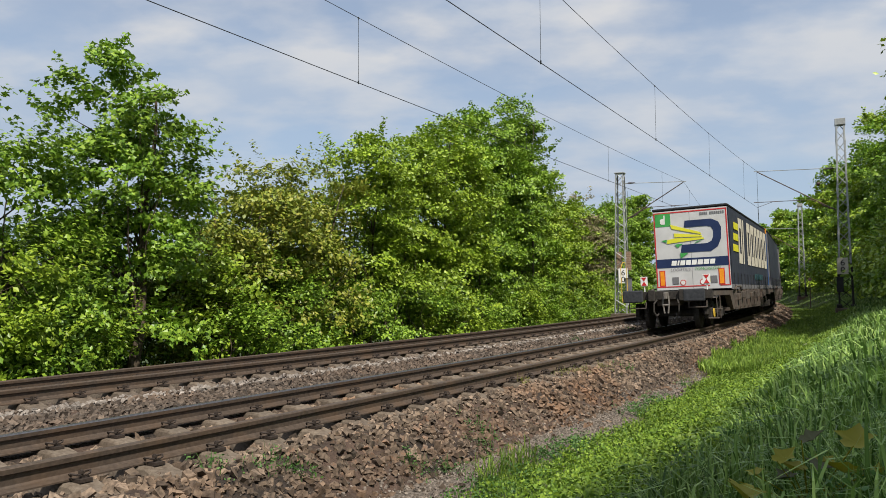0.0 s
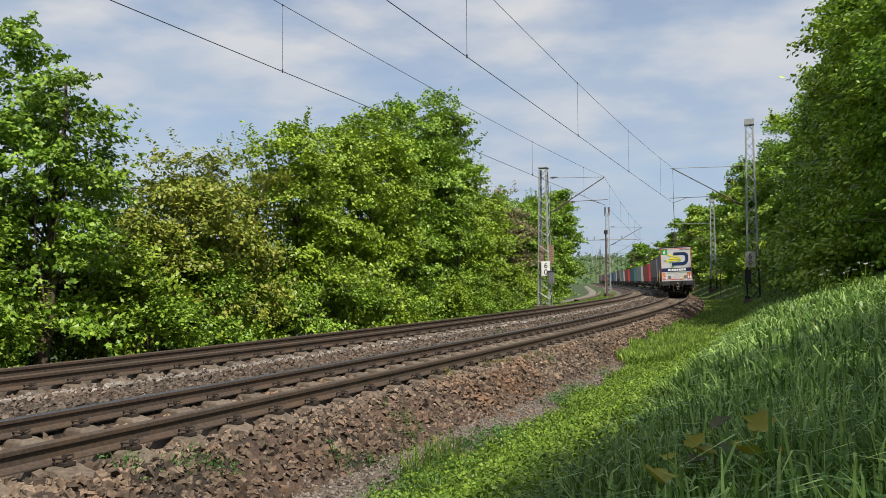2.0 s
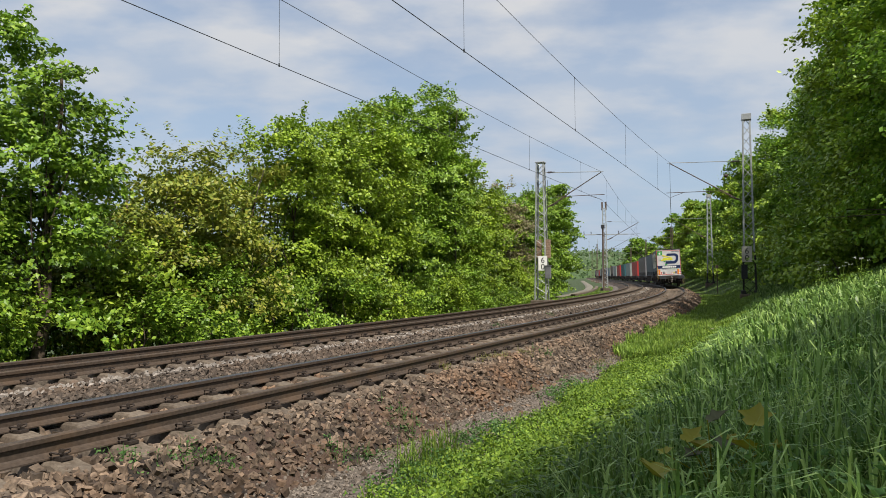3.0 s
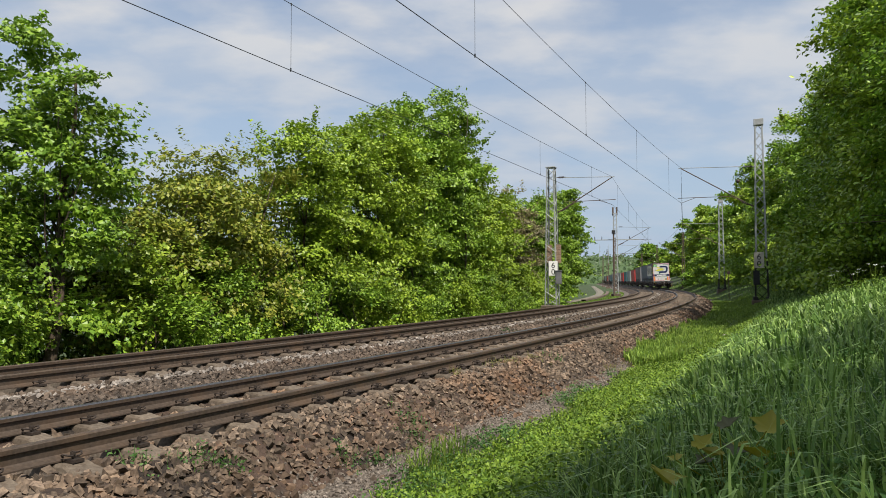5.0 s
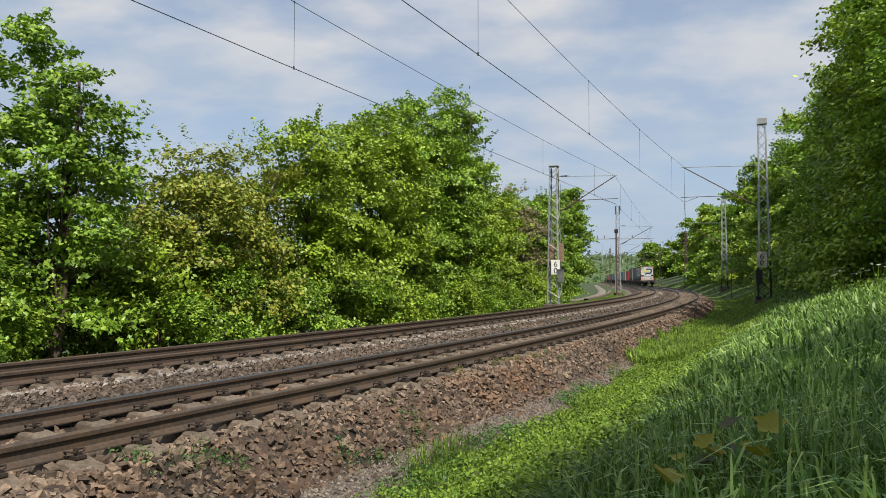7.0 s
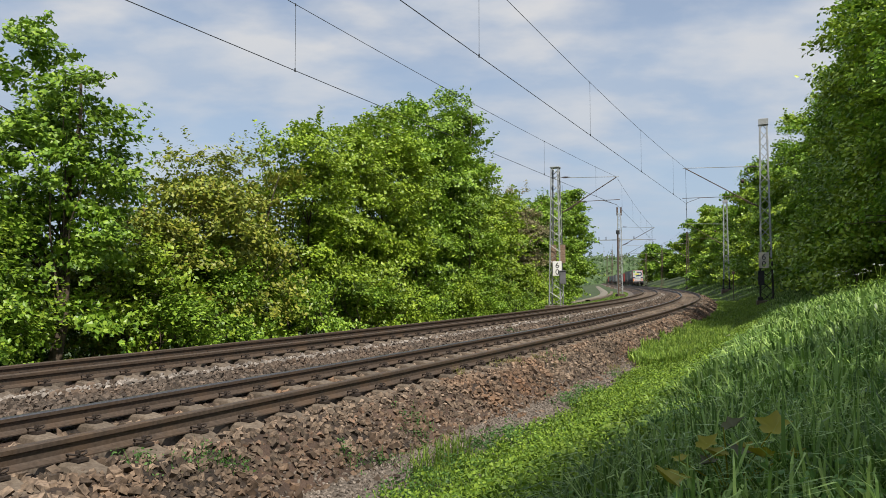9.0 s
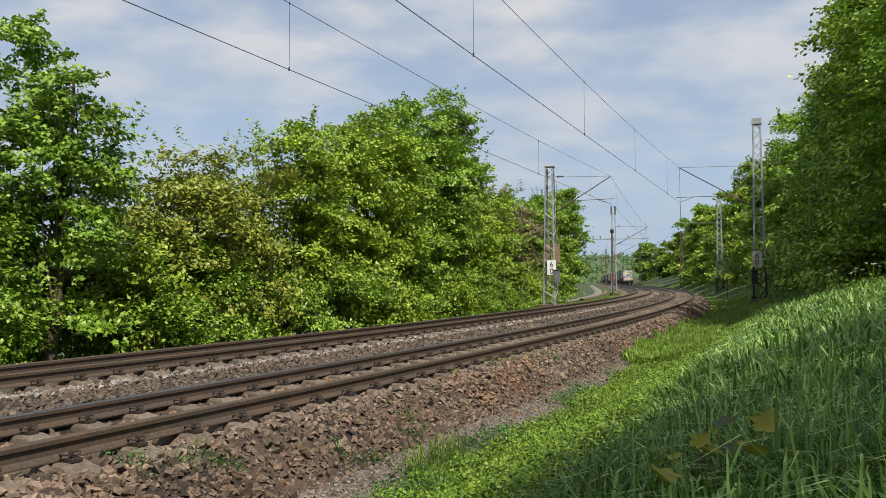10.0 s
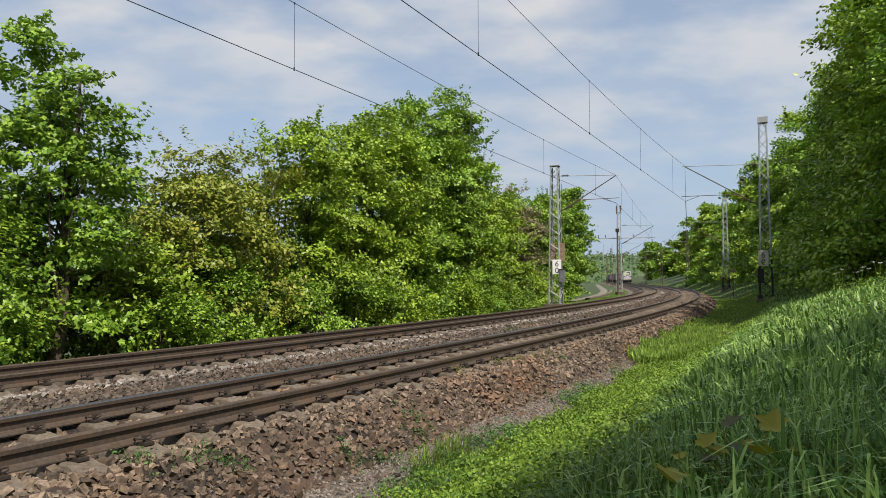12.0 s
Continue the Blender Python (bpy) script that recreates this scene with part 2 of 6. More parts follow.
def bulk_mesh(name, V, F, mats, idx=None, smooth=False):
    """Fast mesh from arrays: V (n,3), F (m,k) all faces with k corners."""
    me = bpy.data.meshes.new(name)
    V, F = np.asarray(V, np.float32), np.asarray(F, np.int32)
    k = F.shape[1]
    me.vertices.add(len(V))
    me.vertices.foreach_set("co", V.ravel())
    me.loops.add(F.size)
    me.loops.foreach_set("vertex_index", F.ravel())
    me.polygons.add(len(F))
    me.polygons.foreach_set("loop_start", np.arange(0, F.size, k, dtype=np.int32))
    me.polygons.foreach_set("loop_total", np.full(len(F), k, np.int32))
    for m in (mats if isinstance(mats, (list, tuple)) else [mats]):
        me.materials.append(m)
    if idx is not None:
        me.polygons.foreach_set("material_index", np.asarray(idx, np.int32))
    me.polygons.foreach_set("use_smooth", np.full(len(F), smooth, bool))
    me.update(calc_edges=True)
    return me


def part(name, bm, material, parent, label="", smooth=False):
    me = bpy.data.meshes.new(name)
    bm.to_mesh(me)
    bm.free()
    for m in (material if isinstance(material, (list, tuple)) else [material]):
        me.materials.append(m)
    if smooth:
        me.polygons.foreach_set("use_smooth", [True] * len(me.polygons))
    ob = new(name, me)
    ob.parent = parent
    if label:
        tagged(ob, label)
    return ob


def box(bm, lo, hi, m=None, bevel=0.0, mat=0):
    r = bmesh.ops.create_cube(bm, size=1.0)
    vs = r["verts"]
    for v in vs:
        v.co = Vector([lo[i] + (v.co[i] + 0.5) * (hi[i] - lo[i]) for i in range(3)])
        if m is not None:
            v.co = m @ v.co
    fs = list({f for v in vs for f in v.link_faces})
    for f in fs:
        f.material_index = mat
    if bevel:
        es = list({e for v in vs for e in v.link_edges})
        bmesh.ops.bevel(bm, geom=es, offset=bevel, segments=2, affect="EDGES", profile=0.5)
    return bm


def rod(bm, a, b, r, n=6, r2=None, mat=0):
    a, b = Vector(a), Vector(b)
    d = b - a
    m = Matrix.Translation((a + b) / 2) @ d.to_track_quat("Z", "Y").to_matrix().to_4x4()
    r_ = bmesh.ops.create_cone(bm, cap_ends=True, segments=n, radius1=r, radius2=r if r2 is None else r2, depth=d.length, matrix=m)
    for f in {f for v in r_["verts"] for f in v.link_faces}:
        f.material_index = mat
    return bm


def pipe(bm, pts, r, n=6, mat=0):
    for a, b in zip(pts, pts[1:]):
        rod(bm, a, b, r, n, mat=mat)
    return bm


# ---- the ground: one sheet, banked up to the right, falling away to the left ----


def make_ground():
    ss = np.concatenate([np.arange(-300, -20, 20), np.arange(-20, 60, 0.5), np.arange(60, 160, 2.5), np.arange(160, 1600, 30)])
    ll = np.unique(np.concatenate([np.array(G_LAT, float), np.arange(-12, 14, 0.35), np.arange(14, 60, 4), np.arange(-60, -12, 4)]))
    sg, lg = np.meshgrid(ss, ll, indexing="ij")
    x, y = plan(sg, lg)
    z = ground_z(sg, lg)
    z = z - np.where((lg > -5.6) & (lg < 1.9), 0.05, 0)
    n, k = sg.shape
    i = np.arange(n * k).reshape(n, k)
    F = np.stack([i[:-1, :-1], i[:-1, 1:], i[1:, 1:], i[1:, :-1]], -1).reshape(-1, 4)
    keep = ~((np.abs(lg) > 330)[:-1, :-1] & (sg[:-1, :-1] < 150)).ravel()
    m = bpy.data.materials.new("soil_and_turf")
    m.use_nodes = True
    nd, ln = m.node_tree.nodes, m.node_tree.links
    b = nd["Principled BSDF"]
    b.inputs["Roughness"].default_value = 0.95
    at_, tc = nd.new("ShaderNodeAttribute"), nd.new("ShaderNodeTexCoord")
    at_.attribute_name = "side"
    ns, nb = nd.new("ShaderNodeTexNoise"), nd.new("ShaderNodeTexNoise")
    ns.inputs["Scale"].default_value, ns.inputs["Detail"].default_value = 22, 8
    nb.inputs["Scale"].default_value, nb.inputs["Detail"].default_value = 0.9, 6
    ln.new(tc.outputs["Object"], ns.inputs["Vector"])
    ln.new(tc.outputs["Object"], nb.inputs["Vector"])
    ad = nd.new("ShaderNodeMath")
    ad.operation = "MULTIPLY_ADD"
    ad.inputs[1].default_value, ad.inputs[2].default_value = 0.9, -0.45
    ln.new(nb.outputs["Fac"], ad.inputs[0])
    su = nd.new("ShaderNodeMath")
    ln.new(at_.outputs["Fac"], su.inputs[0])
    ln.new(ad.outputs["Value"], su.inputs[1])
    mr = nd.new("ShaderNodeMapRange")
    mr.inputs["From Min"].default_value, mr.inputs["From Max"].default_value = 2.5, 2.8
    ln.new(su.outputs["Value"], mr.inputs["Value"])
    gr, tu = nd.new("ShaderNodeValToRGB"), nd.new("ShaderNodeValToRGB")
    gr.color_ramp.elements[0].position, gr.color_ramp.elements[1].position = 0.3, 0.7
    gr.color_ramp.elements[0].color, gr.color_ramp.elements[1].color = (0.05, 0.04, 0.03, 1), (0.17, 0.14, 0.115, 1)
    tu.color_ramp.elements[0].color, tu.color_ramp.elements[1].color = (0.018, 0.028, 0.009, 1), (0.06, 0.095, 0.024, 1)
    ln.new(ns.outputs["Fac"], gr.inputs["Fac"])
    ln.new(ns.outputs["Fac"], tu.inputs["Fac"])
    mx = nd.new("ShaderNodeMix")
    mx.data_type = "RGBA"
    ln.new(mr.outputs["Result"], mx.inputs["Factor"])
    ln.new(gr.outputs["Color"], mx.inputs["A"])
    ln.new(tu.outputs["Color"], mx.inputs["B"])
    ln.new(mx.outputs["Result"], b.inputs["Base Color"])
    bp = nd.new("ShaderNodeBump")
    bp.inputs["Strength"].default_value, bp.inputs["Distance"].default_value = 0.8, 0.03
    ln.new(ns.outputs["Fac"], bp.inputs["Height"])
    ln.new(bp.outputs["Normal"], b.inputs["Normal"])
    me = bulk_mesh("ground", np.stack([x, y, z], -1).reshape(-1, 3), F[keep], m, smooth=True)
    side = np.where(lg > 0, lg, np.where(lg > -9.4, 2.3 + 0.9 * (lg < -6.6), 3.2))
    me.attributes.new("side", "FLOAT", "POINT").data.foreach_set("value", side.astype(np.float32).ravel())
    return tagged(new("ground", me), "grassy railway embankment with bare gravel strips", "ground", kind="structure")


ground = make_ground()


def strip(name, prof, s_list, mats, parent=None, dz=0.0, closed=True, idx=None, smooth=False):
    """A cross-section of (lat, z) swept along the track."""
    s_list = np.asarray(s_list, float)
    P = np.asarray(prof, float)
    n, k = len(s_list), len(P)
    x, y = plan(s_list[:, None], P[None, :, 0])
    V = np.stack([x, y, np.broadcast_to(P[None, :, 1] + dz, x.shape)], -1).reshape(-1, 3)
    i = np.arange(n * k).reshape(n, k)
    j = np.roll(i, -1, 1) if closed else i[:, 1:]
    a = i if closed else i[:, :-1]
    F = np.stack([a[:-1], j[:-1], j[1:], a[1:]], -1)
    mi = None
    if idx is not None:
        mi = np.tile(np.asarray(idx), n - 1)
    me = bulk_mesh(name, V, F.reshape(-1, 4), mats, mi, smooth)
    ob = new(name, me)
    ob.parent = parent
    return ob


S_LONG = np.concatenate([np.arange(-60, -14, 4), np.arange(-14, 60, 0.5), np.arange(60, 170, 2), np.arange(170, 900, 20)])

# ballast bed, a sheet with rolling bumps under the loose stones, coloured dark as their shade
BED = [(-5.75, -0.50), (-5.35, -0.32), (-5.0, -0.24), (-4.45, -0.20), (-4.3, -0.25), (-3.7, -0.26), (-3.1, -0.25), (-2.95, -0.19), (-2.7, -0.165), (-2.35, -0.15), (-1.86, -0.20), (-1.35, -0.215), (-0.75, -0.24),
       (-0.6, -0.29), (0, -0.30), (0.6, -0.29), (0.75, -0.245), (0.92, -0.215), (1.28, -0.205), (1.47, -0.275), (1.72, -0.44), (2.0, -0.63)]
ballast = strip("ballast", BED, S_LONG, M_BED_SHADE, closed=False, smooth=True)
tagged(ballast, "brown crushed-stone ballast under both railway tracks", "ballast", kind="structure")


def bed_z(lat):
    return np.interp(lat, [b[0] for b in BED], [b[1] for b in BED])


# ---- rails, sleepers, clips ----
RAIL_PROF = [(-0.075, -0.172), (-0.075, -0.160), (-0.022, -0.142), (-0.009, -0.128), (-0.009, -0.058), (-0.034, -0.046), (-0.036, -0.012), (-0.028, -0.001),
             (0.028, -0.001), (0.036, -0.012), (0.034, -0.046), (0.009, -0.058), (0.009, -0.128), (0.022, -0.142), (0.075, -0.160), (0.075, -0.172)]


def sleeper_mesh():
    st = [(-1.30, 0.10, 0.10), (-1.27, 0.115, 0.075), (-1.0, 0.12, 0.03), (-0.93, 0.115, 0.004), (-0.56, 0.115, 0.004), (-0.40, 0.105, 0.03), (0.0, 0.10, 0.05)]
    st = st + [(-l, w, d) for l, w, d in st[-2::-1]]
    V, F = [], []
    for l, w, d in st:
        top = -0.178 - d
        V += [(l, -w - 0.035, -0.34), (l, -w, top - 0.02), (l, -w + 0.018, top), (l, w - 0.018, top), (l, w, top - 0.02), (l, w + 0.035, -0.34)]
    for i in range(len(st) - 1):
        for k in range(5):
            a = i * 6 + k
            F.append((a, a + 1, a + 7, a + 6))
    e = (len(st) - 1) * 6
    F += [tuple(range(5, -1, -1)), tuple(range(e, e + 6))]
    me = bpy.data.meshes.new("sleeper")
    me.from_pydata(V, [], F)
    me.materials.append(M_SLEEPER)
    return me


def clip_mesh():
    bm = bmesh.new()
    # W-shaped sprung clamp on a guide plate, with its bolt
    box(bm, (-0.10, -0.055, -0.178), (0.02, 0.055, -0.150))
    for sgn in (-1, 1):
        pts = [(0.0, 0.0, -0.128), (-0.055, 0.02 * sgn, -0.128), (-0.06, 0.055 * sgn, -0.115), (-0.01, 0.085 * sgn, -0.105), (0.035, 0.07 * sgn, -0.115), (0.05, 0.045 * sgn, -0.140)]
        pipe(bm, [Vector(p) for p in pts], 0.0095, 5)
    rod(bm, (-0.02, 0, -0.16), (-0.02, 0, -0.085), 0.013, 6)
    rod(bm, (-0.02, 0, -0.118), (-0.02, 0, -0.092), 0.025, 6)
    me = bpy.data.meshes.new("clip")
    bm.to_mesh(me)
    bm.free()
    me.materials.append(M_CLIP)
    return me


SLEEPER_ME, CLIP_ME = sleeper_mesh(), clip_mesh()


def make_track(label, lat0, dz, cant, s_first, shine):
    tr = tagged(new("railway_track"), label, "railway track", "two parallel tracks", "structure")
    tilt = cant / 1.505
    for side in (-1, 1):
        lat = lat0 + side * 0.7525
        idx = [0] * 16
        if shine and side < 0:
            idx[7] = idx[6] = idx[8] = 1
        strip("rail", [(lat + a, z + side * cant / 2) for a, z in RAIL_PROF], S_LONG, [M_RAIL, M_TOP], tr, dz, True, idx)
    i0 = int((-14 - s_first) / 0.6)
    for i in range(i0, 150):
        s = s_first + 0.6 * i
        o = new("sleeper", SLEEPER_ME)
        o.parent = tr
        p = at(s, lat0, dz)
        o.matrix_basis = Matrix.Translation(p) @ Matrix.Rotation(heading(s), 4, "Z") @ Matrix.Rotation(-tilt, 4, "Y")
        if -1 < s < 27:
            for lat, flip in ((-0.7525 - 0.115, 0), (-0.7525 + 0.115, 1), (0.7525 - 0.115, 0), (0.7525 + 0.115, 1)):
                c = new("clip", CLIP_ME)
                c.parent = o
                c.matrix_basis = Matrix.Translation((lat, 0, -0.022)) @ Matrix.Rotation(math.pi * flip, 4, "Z") @ Matrix.Scale(0.88, 4)
    # far sleepers joined, too small to pick apart
    V, F = [], []
    for i in range(150, 420):
        s = s_first + 0.6 * i
        for a, b in ((-1.3, -0.13), (-1.3, 0.13), (1.3, 0.13), (1.3, -0.13)):
            p = at(s + b, lat0 + a, dz - 0.195 + a * tilt)
            V.append(tuple(p))
        F.append((len(V) - 1, len(V) - 2, len(V) - 3, len(V) - 4))
    tagged(link_mesh("far_sleepers", V, F, M_SLEEPER, tr), kind="stuff")
    return tr


track_near = make_track("near railway track with rusty rails on concrete sleepers", 0.0, 0.0, CANT1, 0.05, True)
track_far = make_track("far railway track with brown rails on concrete sleepers", -D_FAR, DZ_FAR, CANT2, 2.133 % 0.6, False)

# ---- trees and shrubs ----


def clump_leaves(rng, C, out, per, spread, leaf, lobed=False):
    """Leaves round the clump centres C, facing mostly up and outwards (out)."""
    n = len(C) * per
    c = np.repeat(C, per, 0)
    o = np.repeat(out, per, 0)
    off = rng.normal(size=(n, 3)) * spread
    off[:, 2] *= 0.55
    p = c + off
    nrm = o * 0.55 + np.array([0, 0, 0.75]) + rng.normal(size=(n, 3)) * 0.55
    nrm /= np.linalg.norm(nrm, axis=1, keepdims=True)
    d = rng.normal(size=(n, 3)) + o * 0.8 + np.array([0, 0, -0.35])
    d -= nrm * (d * nrm).sum(1, keepdims=True)
    d /= np.linalg.norm(d, axis=1, keepdims=True) + 1e-9
    w = np.cross(nrm, d)
    L = (leaf * rng.uniform(0.65, 1.3, n))[:, None]
    if lobed:
        V = np.stack([p - d * L * 0.45, p + w * L * 0.52 + d * L * 0.02 - nrm * L * 0.13, p + w * L * 0.2 + d * L * 0.18, p + d * L * 0.62 - nrm * L * 0.1,
                      p - w * L * 0.2 + d * L * 0.18, p - w * L * 0.52 + d * L * 0.02 - nrm * L * 0.13], 1).reshape(-1, 3)
        b = np.arange(n)[:, None] * 6
        F = np.concatenate([b + np.array([[0, 1, 2]]), b + np.array([[0, 2, 4]]), b + np.array([[2, 3, 4]]), b + np.array([[0, 4, 5]])], 0)
    else:
        V = np.stack([p - d * L * 0.5, p + w * L * 0.33 - nrm * L * 0.08, p + d * L * 0.55 - nrm * L * 0.08, p - w * L * 0.33 - nrm * L * 0.08], 1).reshape(-1, 3)
        b = np.arange(n)[:, None] * 4
        F = np.concatenate([b + np.array([[0, 1, 2]]), b + np.array([[0, 2, 3]])], 0)
    return V, F


def tube(V, F, pts, radii, n=6):
    base = len(V)
    pts = [Vector(p) for p in pts]
    for i, (p, r) in enumerate(zip(pts, radii)):
        d = (pts[min(i + 1, len(pts) - 1)] - pts[max(i - 1, 0)])
        d = d.normalized() if d.length > 1e-6 else Vector((0, 0, 1))
        a = d.orthogonal().normalized()
        b = d.cross(a)
        for k in range(n):
            t = 2 * math.pi * k / n
            V.append(tuple(p + (a * math.cos(t) + b * math.sin(t)) * r))
    for i in range(len(pts) - 1):
        for k in range(n):
            q = base + i * n
            F.append((q + k, q + (k + 1) % n, q + n + (k + 1) % n, q + n + k))


def tree(name, s, lat, height, blobs, mat, label, n=900, per=14, leaf=0.11, spread=0.16, seed=1, trunk=0.11, lean=(0, 0), limbs=16, lobed=False,
         group="lineside trees", category="tree", gaps=0.25, stems=1, bark=None, shell=0.5, bough=0.42, sprigs=60):
    """blobs: (right along picture x, away, up, rx, ry, rz) crown masses relative to the foot."""
    rng = np.random.default_rng(seed)
    x, y = plan(s, lat)
    z0 = float(ground_z(np.array(s), np.array(lat))) - 0.08
    root = tagged(new(name), label, category, group)
    root.matrix_basis = Matrix.Translation((float(x), float(y), z0))
    B = np.array(blobs, float)
    vol = (B[:, 3] * B[:, 4] * B[:, 5]) ** 0.75
    # boughs first, then flattened sprays of leaf clumps on each bough
    nb = max(12, n // 17)
    total, n = n, nb
    pick = rng.choice(len(B), size=n, p=vol / vol.sum())
    dirs = rng.normal(size=(n, 3))
    dirs /= np.linalg.norm(dirs, axis=1, keepdims=True)
    rad = shell + (1 - shell) * rng.random(n) ** 0.6
    rad += np.where(rng.random(n) < 0.10, rng.random(n) * 0.30, 0)
    # lumps and gaps
    lump = waves(dirs[:, 0] * 4 + pick * 3.1, dirs[:, 2] * 4 + dirs[:, 1] * 4, seed)
    rad *= 1 + 0.16 * lump
    C = B[pick, :3] + dirs * B[pick, 3:] * rad[:, None]
    hole = waves(C[:, 0] * 1.7 + seed, C[:, 2] * 1.9 + C[:, 1] * 0.7, seed * 0.7)
    keep = (hole > -1 + gaps * 2 * rng.random(n)) & (C[:, 2] > 0.12)
    C, dirs = C[keep], dirs[keep]
    m = total // nb
    spray = rng.normal(size=(len(C) * m, 3)) * np.array([1, 1, 0.30]) * bough
    dirs = np.repeat(dirs, m, 0)
    # sprays droop outwards
    spray[:, 2] -= 0.35 * (spray[:, :2] * dirs[:, :2]).sum(1)
    C = np.repeat(C, m, 0) + spray
    low = C[:, 2] > 0.1
    C, dirs = C[low], dirs[low]
    # loose sprigs standing out of the crown's edge
    up = np.flatnonzero(dirs[:, 2] > -0.1)
    tips = rng.choice(up, size=sprigs)
    ray = dirs[tips] * np.array([0.8, 0.8, 0.5]) + np.array([0, 0, 0.55])
    ray /= np.linalg.norm(ray, axis=1, keepdims=True)
    steps = np.linspace(0.15, 0.75, 6)[None, :, None] * rng.uniform(0.5, 1.35, (sprigs, 1, 1))
    SC = (C[tips][:, None] + ray[:, None] * steps).reshape(-1, 3)
    V, F = clump_leaves(rng, C, dirs, per, spread, leaf, lobed)
    V2, F2 = clump_leaves(rng, SC, np.repeat(ray, 6, 0), 5, 0.07, leaf * 0.85, lobed)
    F = np.concatenate([F, F2 + len(V)], 0)
    V = np.concatenate([V, V2], 0)
    me = bulk_mesh("crown", V, F, mat)
    crown = new("crown", me)
    crown.parent = root
    tv, tf = [], []
    bark = bark or M_BARK
    for st in range(stems):
        ox, oy = (0, 0) if stems == 1 else (rng.normal() * 0.35, rng.normal() * 0.35)
        lx, ly = lean[0] + (0 if stems == 1 else rng.normal() * 0.6), lean[1] + (0 if stems == 1 else rng.normal() * 0.4)
        top = 0.86 * height
        spine = []
        for i in range(8):
            f = i / 7
            spine.append((ox + lx * f + 0.10 * math.sin(3 * f * (1 + seed % 3)), oy + ly * f + 0.10 * math.cos(4 * f + seed), top * f))
        tube(tv, tf, spine, [trunk * (1.25 if i == 0 else 1) * (1 - 0.11 * i) / (1 if stems == 1 else 1.5) for i in range(8)], 8)
        for _ in range(limbs // stems):
            c = C[rng.integers(len(C))]
            f = rng.uniform(0.18, 0.75)
            q = Vector(spine[int(f * 7)])
            if q.z > c[2] + 0.5:
                q = Vector(spine[max(1, int(7 * max(0.1, (c[2] - 0.8) / top)))])
            e = Vector(c)
            mid = q.lerp(e, 0.5) + Vector((rng.normal() * 0.12, rng.normal() * 0.12, 0.12))
            tube(tv, tf, [q, q.lerp(mid, 0.5), mid, mid.lerp(e, 0.6), e], [trunk * 0.26, trunk * 0.22, trunk * 0.16, trunk * 0.10, 0.006], 5)
    link_mesh("trunk", tv, tf, bark, root, True)
    return root


